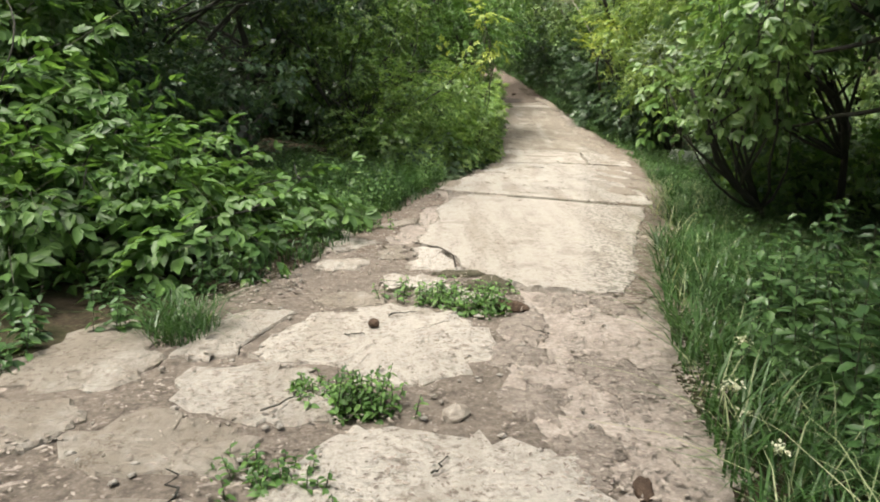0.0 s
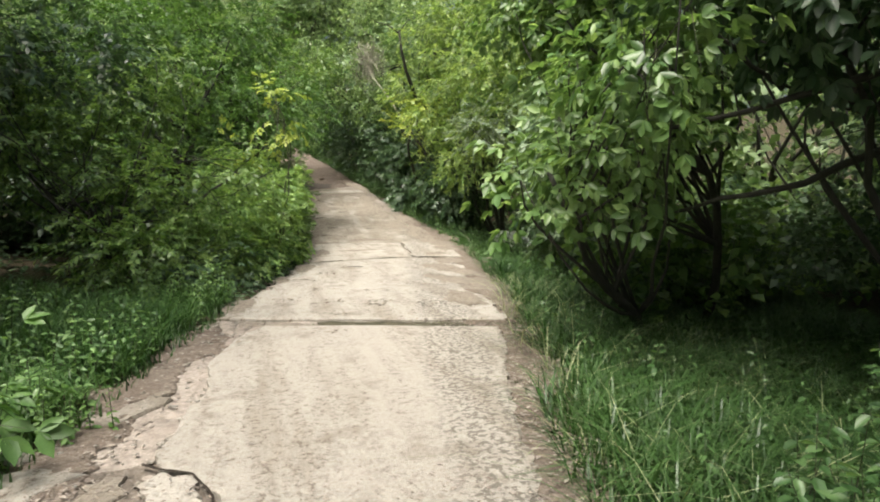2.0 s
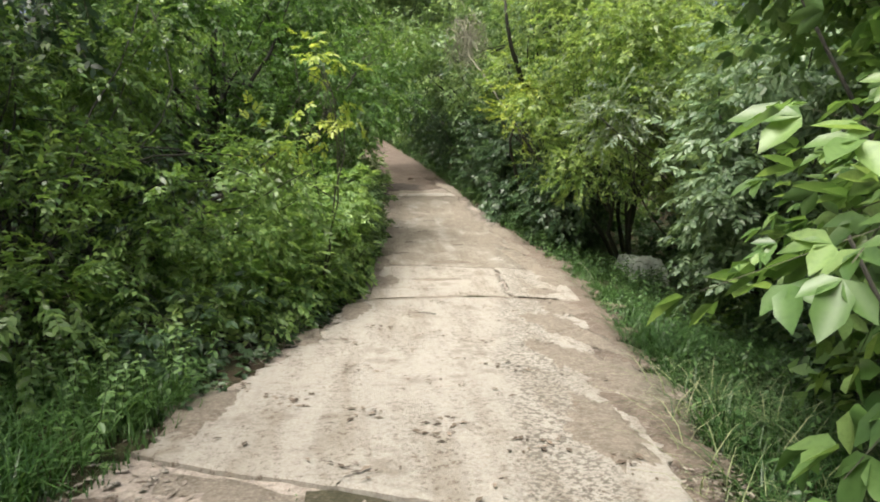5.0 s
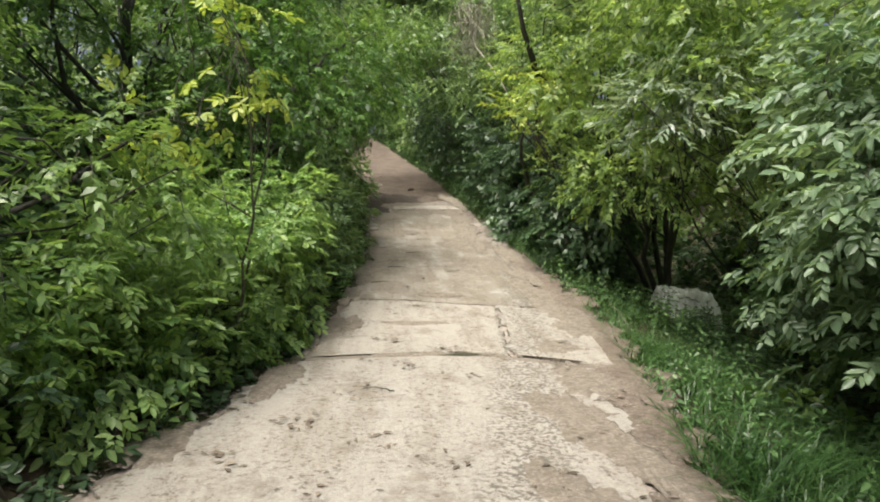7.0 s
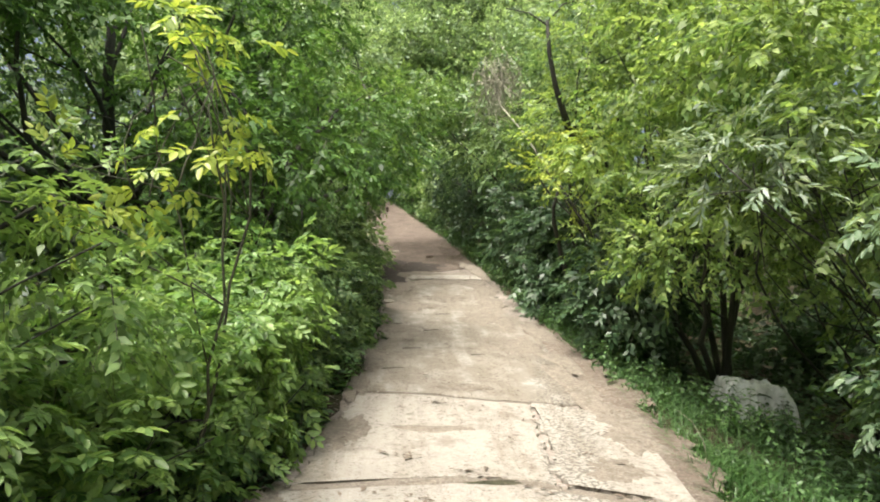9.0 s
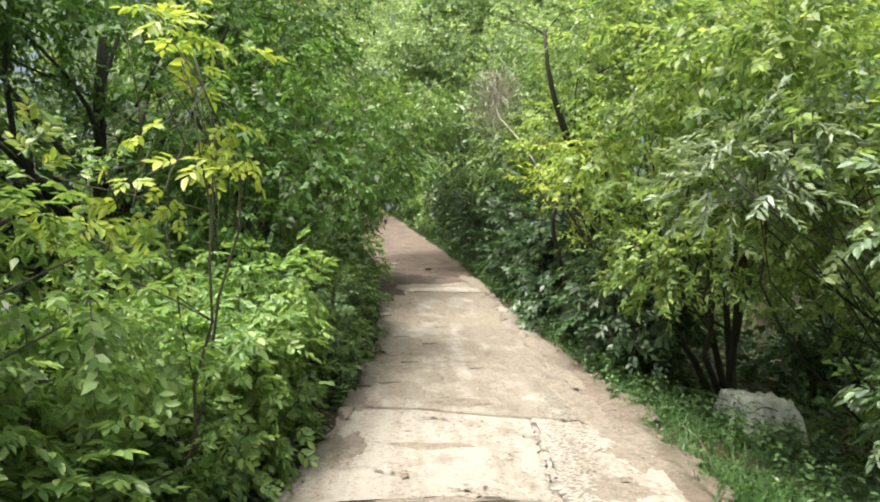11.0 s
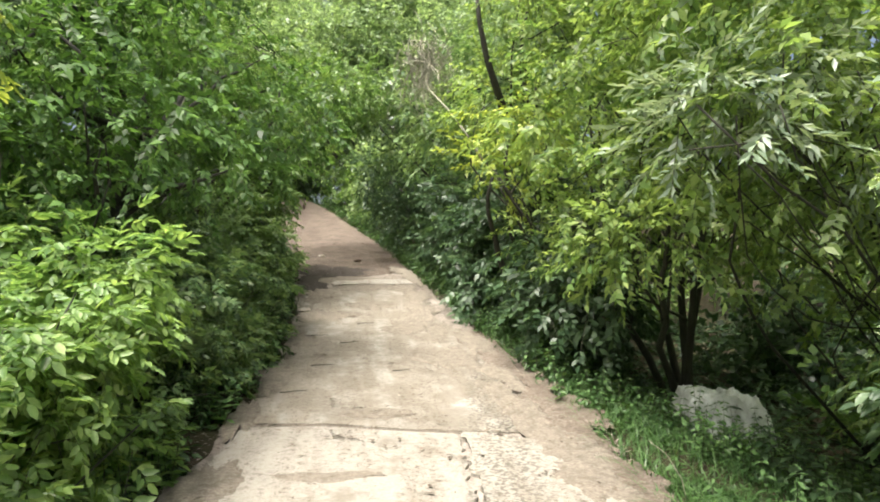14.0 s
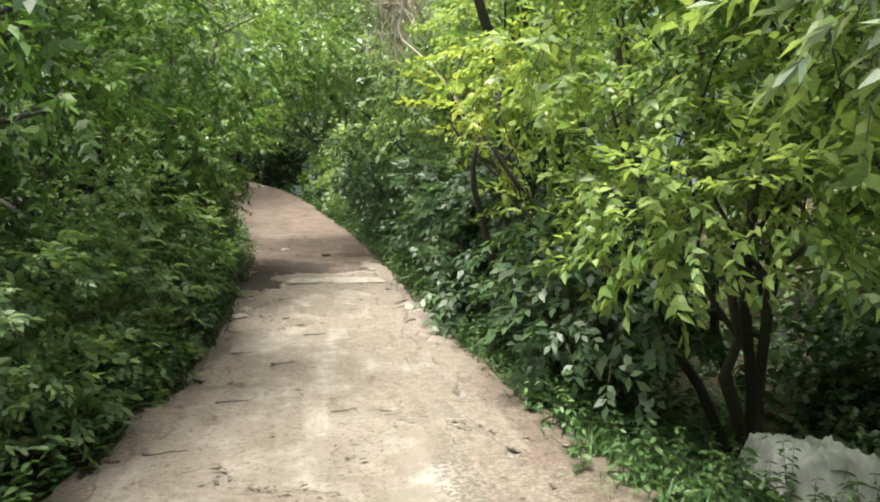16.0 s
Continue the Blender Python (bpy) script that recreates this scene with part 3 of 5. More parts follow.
big_slab(shifted(split, 0.025), line((15, 4.5), (16.5, 4.75), (17.2, 4.85), (19, 4.6)), shifted(second, 0.06), lambda x: third(x) - 0.03 - 0.5 * np.clip(x - 4.2, 0, 1), 4, 0.05, 0.12)
big_slab(lambda y: left_of(y) + 0.22, lambda y: right_of(y) - 0.45, shifted(third, 0.04), lambda x: 27.3 + 0 * x, 5, 0.03, 0.2, DUSTY_SHADED)
big_slab(lambda y: 2.72 + 0.1 * (y - 27.4), lambda y: right_of(y) - 0.28, lambda x: 27.42 + 0.02 * x, lambda x: 28.3 - 0.04 * x, 7, 0.05, 0.12, PALE)
for s, c in enumerate([
        [(-1.12, 3.58), (-1.0, 4.0), (-0.84, 4.35), (-0.32, 4.66), (0.12, 4.45), (0.34, 4.12), (0.36, 3.65), (0.1, 3.36), (-0.23, 3.24), (-0.55, 3.44)],
        [(-1.42, 3.38), (-0.87, 3.50), (-0.62, 3.3), (-0.44, 3.06), (-0.50, 2.82), (-0.77, 2.80), (-1.27, 2.97)],
        [(-1.66, 2.66), (-1.40, 2.92), (-0.97, 2.84), (-0.72, 2.55), (-0.80, 2.34), (-1.40, 2.33)],
        [(-0.67, 2.48), (-0.42, 2.74), (-0.14, 2.80), (0.3, 2.68), (0.62, 2.6), (0.7, 2.2), (0.3, 1.7), (-0.6, 1.8)],
        [(-2.75, 3.70), (-2.15, 4.20), (-1.80, 3.98), (-1.60, 3.55), (-1.60, 3.12), (-2.25, 3.12)],
        [(-2.45, 3.0), (-1.70, 2.95), (-1.62, 2.75), (-1.75, 2.5), (-2.4, 2.45)],
        [(-0.23, 6.42), (0.02, 6.31), (0.15, 5.98), (0.15, 5.54), (-0.28, 5.58), (-0.2, 6.0)],
        [(-0.50, 5.16), (-0.42, 5.46), (0.06, 5.32), (0.12, 5.08), (0.44, 4.94), (0.5, 4.7), (0.19, 4.66), (-0.09, 4.92), (-0.39, 4.98)],
        [(-0.74, 7.34), (-0.48, 7.75), (-0.25, 8.0), (-0.27, 7.62), (-0.58, 7.22)],
        [(-1.1, 6.18), (-1.14, 6.68), (-0.66, 6.76), (-0.6, 6.46), (-0.82, 6.2)],
        [(-1.04, 5.48), (-1.08, 5.76), (-0.62, 5.94), (-0.58, 5.7), (-0.82, 5.5)],
        [(-0.92, 4.66), (-0.8, 4.84), (-0.55, 4.9), (-0.38, 4.74), (-0.42, 4.58), (-0.66, 4.5)],
        [(-1.48, 7.2), (-1.42, 7.56), (-1.02, 7.3), (-0.98, 6.86), (-1.2, 6.84)],
        [(-0.55, 5.88), (-0.53, 6.44), (-0.3, 6.46), (-0.34, 5.9)],
        [(-1.6, 1.75), (-1.55, 2.2), (-0.9, 2.25), (-0.72, 1.8)],
        [(-2.7, 1.7), (-2.6, 2.35), (-1.85, 2.4), (-1.7, 1.8)],
        [(-1.52, 3.55), (-1.55, 4.1), (-1.3, 4.45), (-0.98, 4.4), (-1.2, 3.6)]]):
    # stained concrete also stands for the bush shade on the left slabs
    broken_slab(c, 20 + s, mat=DUSTY_SHADED if s % 3 == 2 or s in (4, 13) else PALE if s in (0, 3, 6, 7) else CONCRETE)

# open crack round the corner piece
cv, cu = np.meshgrid(np.linspace(-1, 1, 5), np.linspace(0, 1, 40))
cx, cy = np.interp(cu, (0, 0.15, 0.4, 0.7, 1), (-0.26, -0.17, 0.02, 0.145, 0.16)), np.interp(cu, (0, 0.15, 0.4, 0.7, 1), (6.52, 6.43, 6.31, 6.0, 5.55))
cw = 0.009 * (1 + 0.4 * wob(cu * 4, 0 * cu, 3, 2))
grid_mesh("crack", cx + cv * cw * 0.8, cy + cv * cw, rise(cy) + 0.046 - 0.004 * cv ** 2, CRACK, smooth=True, parent=road)

# damp hollow in the track, also darkened for the hedge shade
a = np.linspace(0, 2 * math.pi, 40, endpoint=False)
r = 1 + 0.3 * np.sin(3 * a + 1) + 0.2 * np.sin(7 * a) + 0.15 * np.sin(13 * a + 2)
V = np.concatenate([np.c_[2.75 + 0.85 * k * r * np.cos(a), 29.7 + 1.15 * k * r * np.sin(a)] for k in (1.0, 0.6)] + [np.array([(2.75, 29.7)])])
V = np.c_[V, rise(V[:, 1]) + 0.016 * wob(V[:, 0], V[:, 1], 1.6, 1) + 0.025]
V[:40, 2] -= 0.02
F = [(k, (k + 1) % 40, 40 + (k + 1) % 40, 40 + k) for k in range(40)] + [(40 + k, 40 + (k + 1) % 40, 80) for k in range(40)]
mesh_of("damp_patch", V, F, SHADED_MUD, parent=road, smooth=True, label="damp mud patch with hedge shade in its colour")


def dirt_drift(x, y, rx, ry, seed, mat, label, lift=0.042):
    """A thin drift of soil with a ragged outline that thins out into the concrete."""
    rng = np.random.default_rng(seed)
    n = 96
    a = np.linspace(0, 2 * math.pi, n, endpoint=False)
    edge = 1 + sum(rng.uniform(0.4, 1.0) * 0.9 / f ** 0.75 * np.sin(f * a + rng.uniform(0, 6.28)) for f in (2, 3, 5, 7, 11, 16, 23)) * 0.45 + rng.normal(0, 0.06, n)
    edge = np.clip(edge, 0.15, 2.2)
    V = []
    for k, h in ((1.0, -0.012), (0.9, 0.006), (0.6, 0.013), (0.3, 0.014)):
        qx, qy = x + rx * k * edge * np.cos(a), y + ry * k * edge * np.sin(a)
        V.append(np.c_[qx, qy, rise(qy) + lift + h + 0.003 * wob(qx, qy, 9, seed)])
    V = np.concatenate(V + [np.array([(x, y, float(rise(y)) + lift + 0.014)])])
    F = []
    for r_ in range(3):
        for k in range(n):
            q = (k + 1) % n
            F.append((r_ * n + k, r_ * n + q, (r_ + 1) * n + q, (r_ + 1) * n + k))
    F += [(3 * n + k, 3 * n + (k + 1) % n, 4 * n) for k in range(n)]
    mesh_of("dirt_drift", V, F, mat, parent=road, smooth=True, label=label)


drng = np.random.default_rng(77)
for k, (dx, dy) in enumerate(((0.72, 1.9), (0.66, 2.6), (0.5, 3.1), (0.48, 3.7), (0.6, 4.2), (0.95, 4.75), (1.3, 4.6), (1.0, 3.4))):
    dirt_drift(dx, dy, drng.uniform(0.14, 0.24), drng.uniform(0.16, 0.3), 700 + k, LOOSE, "brown loose soil over the trodden dirt", 0.012)
for k in range(9):
    dy = 5.0 + k * 0.6 + drng.uniform(-0.15, 0.15)
    dirt_drift(float(right_of(dy)) - drng.uniform(0.02, 0.25), dy, drng.uniform(0.18, 0.3), drng.uniform(0.35, 0.6), 770 + k, LEAFY, "red-brown soil and leaf mould beside the slab", 0.016)
for k in range(6):
    dy = 6.6 + k * 0.6 + drng.uniform(-0.15, 0.15)
    dirt_drift(float(left_of(dy)) + drng.uniform(0.05, 0.3), dy, drng.uniform(0.2, 0.32), drng.uniform(0.3, 0.5), 785 + k, LEAFY, "red-brown soil beside the slab", 0.014)
for k in range(20):
    dy = 10.3 + k * 0.65 + drng.uniform(-0.2, 0.2)
    dirt_drift(float(right_of(dy)) - drng.uniform(0.0, 0.25), dy, drng.uniform(0.2, 0.34), drng.uniform(0.4, 0.7), 740 + k, LEAFY, "red-brown leaf mould along the track edge", 0.03)
dirt_drift(0.42, 5.12, 0.2, 0.24, 731, MOSSY, "dark mossy soil in the eroded hollow", 0.03)
dirt_drift(0.2, 5.42, 0.2, 0.1, 732, MOSSY, "dark mossy soil in the eroded hollow", 0.03)
dirt_drift(3.12, 16.07, 0.26, 0.05, 733, MOSSY, "dark mossy soil in the slab joint", 0.03)
# wet soil whose dark colour also carries the shade under the left hedge
dirt_drift(2.2, 27.6, 0.42, 1.0, 735, SHADED_MUD, "damp mud beside the pale slab with hedge shade in its colour")
dirt_drift(2.75, 29.3, 0.7, 0.8, 736, SHADED_MUD, "damp mud beyond the pale slab with hedge shade in its colour", 0.03)
for k in range(22):
    dy = 10.6 + k * 0.92 + drng.uniform(-0.3, 0.3)
    dirt_drift(float(right_of(dy)) - drng.uniform(0.15, 0.75), dy, drng.uniform(0.14, 0.34), drng.uniform(0.4, 0.9), 800 + k, DRIFT, "brown leaf-strewn soil drifted over the slab")
for k in range(9):
    dy = 11.6 + k * 1.9 + drng.uniform(-0.4, 0.4)
    dirt_drift(float(left_of(dy)) + drng.uniform(0.1, 0.45), dy, drng.uniform(0.14, 0.3), drng.uniform(0.3, 0.7), 840 + k, DRIFT, "brown soil at the slab edge")
for k, (dx, dy, drx, dry) in enumerate(((2.7, 24.6, 0.5, 0.35), (3.5, 25.4, 0.55, 0.3), (2.5, 26.4, 0.3, 0.7), (3.4, 27.2, 0.6, 0.4), (4.2, 21.6, 0.3, 0.6), (4.0, 23.6, 0.4, 0.5), (3.0, 28.2, 0.7, 0.45), (2.2, 23.0, 0.22, 0.5), (3.2, 19.2, 0.35, 0.16), (2.7, 17.55, 0.45, 0.1))):
    dirt_drift(dx, dy, drx, dry, 870 + k, DRIFT, "patch of brown dirt on the concrete")


# ---- grass, weeds and litter ----
def grass(name, label, inside, box, per_m2, height, mats, seed, lean=0.35, width=0.006):
    rng = np.random.default_rng(seed)
    x0, x1, y0, y1 = box
    n = int((x1 - x0) * (y1 - y0) * per_m2)
    x, y = rng.uniform(x0, x1, n), rng.uniform(y0, y1, n)
    ok = inside(x, y) & (wob(x, y, 1.9, seed) + rng.normal(0, 0.45, n) > -0.35)
    x, y = x[ok], y[ok]
    n = len(x)
    h = height * rng.uniform(0.45, 1.15, n) * (0.8 + 0.3 * wob(x, y, 0.8, seed + 1))
    w = width * rng.uniform(0.7, 1.5, n)
    a = rng.uniform(0, 2 * math.pi, n)
    l = lean * h * rng.uniform(0.2, 1.6, n)
    z = np.maximum(ground_z(x, y), np.where((x > left_of(y)) & (x < right_of(y)), rise(y), -99)) - 0.02
    dx, dy = np.cos(a), np.sin(a)
    V = np.empty((n, 7, 3))
    for k, (t, ww) in enumerate(((0, 1), (0.45, 0.85), (0.8, 0.5))):
        ox, oy, oz = dx * l * t ** 2, dy * l * t ** 2, h * t * (1 - 0.12 * t * lean)
        V[:, 2 * k] = np.c_[x + ox - dy * w * ww, y + oy + dx * w * ww, z + oz]
        V[:, 2 * k + 1] = np.c_[x + ox + dy * w * ww, y + oy - dx * w * ww, z + oz]
    V[:, 6] = np.c_[x + dx * l * 1.25, y + dy * l * 1.25, z + h * (1 - 0.2 * lean)]
    F = (np.array([(0, 1, 3, 2), (2, 3, 5, 4), (4, 5, 6, 6)])[None] + 7 * np.arange(n)[:, None, None])
    Vv = V.reshape(-1, 3)
    quads, tris = F[:, :2].reshape(-1, 4), F[:, 2, :3]
    me_f = [tuple(q) for q in quads.tolist()] + [tuple(t) for t in tris.tolist()]
    return tagged(mesh_of(name, Vv, me_f, mats), label, "grass", kind="stuff")


beyond_r = lambda lo, hi: (lambda x, y: (x - right_of(y) > lo) & (x - right_of(y) < hi))
beyond_l = lambda lo, hi: (lambda x, y: (left_of(y) - x > lo) & (left_of(y) - x < hi))
grass("grass", "tall green seeding grass on the verge", beyond_r(0.22, 5.0), (1.5, 9.5, 4.5, 13.5), 850, 0.46, GRASS, 1, 1.1, 0.005)
grass("grass", "low grass creeping over the track edge", beyond_r(0.02, 0.5), (1.5, 5, 4.5, 13.5), 260, 0.16, GRASS, 101, 1.2, 0.004)
grass("grass", "short green grass along the track edge", beyond_r(0.05, 2.4), (3.5, 8, 11.8, 17.5), 560, 0.3, GRASS, 2, 1.2)
grass("grass", "lighter green grass by the covered block", beyond_r(0.05, 2.6), (3.5, 8, 16.5, 24), 420, 0.3, WEED, 102, 1.2)
grass("grass", "tall soft grass on the bank", beyond_l(0.05, 2.6), (-3.6, 0.5, 7.0, 11.9), 900, 0.5, MEADOW, 3, 1.0)
grass("grass", "sparse grass tufts at the dirt edge", beyond_l(-0.15, 0.3), (-2.0, 0.4, 5.0, 12), 500, 0.2, GRASS, 4, 0.5)
grass("grass", "sparse green grass beside the dirt", beyond_r(-0.05, 2.6), (0.6, 5.2, 0.5, 7), 750, 0.42, GRASS, 5, 0.9)
grass("grass", "thin grass under the far hedge", lambda x, y: ((x - right_of(y) > -0.1) & (x - right_of(y) < 0.8)) | ((left_of(y) - x > -0.1) & (left_of(y) - x < 0.6)), (-3, 6.5, 20, 46), 120, 0.24, GRASS, 6, 1.1, 0.008)
grass("dry_grass", "pale seeding grass stalks in the verge", beyond_r(0.0, 2.6), (1.0, 7.5, 1.5, 12), 90, 0.55, SEED, 7, 1.5, 0.0035)


def weed_patch(name, label, inside, box, per_m2, height, leaf, seed, size=1.0, category="weeds"):
    """Leafy herbs: upright stems with pairs of leaves that shrink upward."""
    rng = np.random.default_rng(seed)
    x0, x1, y0, y1 = box
    n = int((x1 - x0) * (y1 - y0) * per_m2)
    x, y = rng.uniform(x0, x1, n), rng.uniform(y0, y1, n)
    ok = inside(x, y) & (wob(x, y, 1.4, seed) + rng.normal(0, 0.4, n) > -0.3)
    x, y = x[ok], y[ok]
    return herbs(name, label, x, y, height * rng.uniform(0.5, 1.2, len(x)) * (0.85 + 0.3 * wob(x, y, 0.9, seed)), leaf, rng, size, category)


def herbs(name, label, x, y, h, leaf, rng, size=1.0, category="weeds", kind="stuff"):
    Vs, Fs, Ss, n0 = [], [], [], 0
    gz = np.maximum(ground_z(x, y), np.where((x > left_of(y)) & (x < right_of(y)), rise(y), -99)) - 0.02
    for px, py, pz, ph in zip(x, y, gz, h):
        m = max(4, int(ph / (0.055 * size)))
        lean = rng.normal(0, 0.16, 2)
        yaw = rng.uniform(0, 6.28)
        for k in range(m):
            t = (k + 0.6) / m
            for s in (0, math.pi):
                l = size * rng.uniform(0.07, 0.12) * (1.15 - 0.6 * t)
                B = leaf_blade(l, l * 0.55, 0.12, 0.25) @ rot(yaw + s + (k % 2) * 1.57 + rng.normal(0, 0.3), 0, 0).T @ rot(0, rng.normal(0.1, 0.25), rng.normal(0, 0.25)).T
                Vs.append(B + (px + lean[0] * ph * t, py + lean[1] * ph * t, pz + ph * t))
                Fs.append(LEAF_F + n0)
                Ss.append(np.zeros(2, np.int32))
                n0 += 6
        e = (px + lean[0] * ph, py + lean[1] * ph, pz + ph)
        for c, s_ in ((1, 0), (0, 1)):
            Vs.append(np.array([(px - 0.004 * c, py - 0.004 * s_, pz), (px + 0.004 * c, py + 0.004 * s_, pz), (e[0] + 0.0015 * c, e[1] + 0.0015 * s_, e[2]), (e[0] - 0.0015 * c, e[1] - 0.0015 * s_, e[2])]))
            Fs.append(np.array([(n0, n0 + 1, n0 + 2, n0 + 3)]))
            Ss.append(np.ones(1, np.int32))
            n0 += 4
    return tagged(mesh_of(name, np.concatenate(Vs), np.concatenate(Fs), [leaf, STEM], slots=np.concatenate(Ss)), label, category, kind=kind)


weed_patch("weeds", "leafy green nettles beside the dirt track", beyond_r(0.2, 2.6), (1.0, 4.6, 0.4, 3.4), 50, 0.5, WEED, 31, 1.0)
weed_patch("weeds", "tall broad-leaved nettles standing in the verge grass", beyond_r(0.45, 3.0), (1.8, 5.4, 2.8, 4.8), 50, 0.95, WEED, 131, 1.25)
weed_patch("weeds", "low leafy weeds in the verge grass", beyond_r(0.25, 4.6), (2.0, 8, 3.5, 12), 16, 0.45, WEED, 32)
weed_patch("weeds", "green weeds along the track edge", beyond_r(0.1, 3.4), (3.6, 9, 11.5, 22), 13, 0.36, WEED, 33, 1.0)
weed_patch("weeds", "taller dark green weeds on the verge", beyond_r(0.3, 3.2), (3.6, 9, 11.5, 23), 9, 0.6, WEED, 133, 1.0)
weed_patch("weeds", "dark undergrowth leaves behind the sheet", lambda x, y: x - right_of(y) > 1.6, (6.4, 12.5, 15, 26), 20, 0.6, LEAF_SHADED, 134, 1.7)
weed_patch("weeds", "green weeds in front of the covered block", lambda x, y: (x > 6.2) & (y < 19.9 - 0.5 * (x - 6.2)), (6.2, 8.4, 18.3, 19.7), 42, 0.5, WEED_LIT, 135, 1.1)
weed_patch("weeds", "dense low green weeds under the hedge", beyond_r(0.0, 1.5), (4.5, 7.2, 19, 30), 45, 0.55, WEED, 34, 1.1)
weed_patch("weeds", "green weeds at the foot of the bank", beyond_l(0.05, 1.8), (-3.4, 0.2, 6.5, 12.6), 44, 0.5, WEED_LIT, 35)
weed_patch("weeds", "low weeds below the maple shrub", beyond_l(0.0, 1.6), (-4.6, -1.2, 2.4, 7), 60, 0.35, WEED, 38)
weed_patch("weeds", "shaded undergrowth on the bank under the trees", beyond_l(1.8, 9.5), (-11, -1.5, 7.5, 20), 7, 0.6, LEAF_SHADED, 139, 1.7)
weed_patch("weeds", "ivy-like low leaves at the hedge foot", beyond_l(-0.05, 1.5), (-2.2, 1.6, 11.2, 18), 60, 0.16, LEAF_SHADED, 39, 1.25)
weed_patch("weeds", "shaded weeds under the left hedge", beyond_l(0.0, 1.0), (0.4, 2.1, 14.5, 30), 40, 0.4, WEED, 36, 1.1)
weed_patch("weeds", "leafy growth at the foot of the bush, brightened as if lit", beyond_l(-0.02, 0.8), (0.2, 1.8, 13.8, 18), 40, 0.62, LEAF_ASH_LIT, 137, 1.25)
weed_patch("weeds", "low weeds at the hedge foot with light put into their colour", beyond_l(-0.02, 1.3), (0.2, 2.2, 17.5, 23), 46, 0.5, WEED_LIT, 136, 1.2)
weed_patch("weeds", "distant weeds edging the bend", lambda x, y: ((x - right_of(y) > 0) & (x - right_of(y) < 1.5)) | ((left_of(y) - x > 0) & (left_of(y) - x < 1.2)), (-4, 6.5, 30, 46), 16, 0.6, WEED, 37, 1.8)


def litter(name, label, inside, box, per_m2, mats, seed, lift=0.022, size=0.03):
    rng = np.random.default_rng(seed)
    x0, x1, y0, y1 = box
    n = int((x1 - x0) * (y1 - y0) * per_m2)
    x, y = rng.uniform(x0, x1, n), rng.uniform(y0, y1, n)
    ok = inside(x, y) & (wob(x, y, 1.7, seed) + rng.normal(0, 0.4, n) > -0.1)
    x, y = x[ok], y[ok]
    n = len(x)
    s = size * rng.uniform(0.4, 1.4, n)
    a = rng.uniform(0, 6.28, n)
    z = rise(y) + lift
    base = np.array([(-1, 0, 0), (0, -0.4, 0.12), (1, 0, 0.05), (0, 0.4, 0.2)])
    c, d = np.cos(a)[:, None], np.sin(a)[:, None]
    V = np.stack([x[:, None] + s[:, None] * (base[:, 0] * c - base[:, 1] * d), y[:, None] + s[:, None] * (base[:, 0] * d + base[:, 1] * c), z[:, None] + s[:, None] * base[:, 2] * rng.uniform(0.2, 1.5, n)[:, None]], -1)
    F = np.arange(4 * n).reshape(n, 4)
    return tagged(mesh_of(name, V.reshape(-1, 3), F, mats), label, "leaf litter", kind="stuff")


litter("leaf_litter", "dry brown leaves strewn along the track edge", beyond_r(-0.7, 0.2), (0.2, 5.6, 0.5, 34), 1000, STRAW, 41, 0.026, 0.02)
litter("leaf_litter", "dry leaf scraps between the broken slabs", lambda x, y: (x > left_of(y) - 0.1) & (x < right_of(y)), (-3, 3, 0.6, 6.5), 480, STRAW, 42, 0.03, 0.016)
litter("leaf_litter", "brown leaf litter between slab and grass", beyond_r(-0.5, 0.32), (1.0, 4.4, 4.4, 12.5), 700, DEBRIS, 141, 0.03, 0.026)
litter("leaf_litter", "pale dry leaves between slab and grass", beyond_r(-0.4, 0.3), (1.0, 4.4, 4.4, 12.5), 500, STRAW, 142, 0.034, 0.024)
litter("leaf_litter", "dry leaves beside the bank", beyond_l(-0.6, 0.15), (-2.5, 2.6, 4, 34), 260, STRAW, 43)
litter("leaf_litter", "scattered dead leaves on the concrete", lambda x, y: (x > left_of(y) + 0.3) & (x < right_of(y) - 0.4), (-1, 5.2, 5.5, 34), 34, STRAW, 44, 0.052, 0.022)

litter("leaf_litter", "clumped brown scraps on the dusty concrete", lambda x, y: (x > left_of(y) + 0.2) & (x < right_of(y) - 0.2) & (wob(x, y, 2.6, 48) > 0.35), (0, 5.4, 9, 36), 170, DEBRIS, 48, 0.056, 0.034)
litter("leaf_litter", "dry scraps on the broken slabs", lambda x, y: (x > left_of(y)) & (x < right_of(y) - 0.2), (-2.8, 2.4, 0.8, 7), 260, STRAW, 45, 0.05, 0.014)
litter("leaf_litter", "brown leaves drifted over the slab edge", beyond_r(-0.9, -0.1), (0.6, 5.4, 5, 30), 240, STRAW, 46, 0.046, 0.018)

# ---- shrubs and trees ----
woody("shrub", "low lobed-leaf maple shrub beside the broken slabs", "shrub", (-2.7, 6.4), 5, [(-2.2, 5.9, 0.7, 0.85, 0.9, 0.65), (-2.9, 5.2, 0.7, 0.9, 0.9, 0.85), (-3.4, 4.6, 0.6, 0.8, 0.6, 0.7), (-2.75, 4.72, 0.36, 0.6, 0.45, 0.42), (-1.95, 5.2, 0.42, 0.55, 0.5, 0.42), (-1.75, 6.9, 0.7, 0.6, 0.6, 0.5), (-3.4, 6.4, 1.0, 0.9, 0.9, 0.8)], "maple", LEAF_DEEP, 51, 60, 1.0, 0.02)
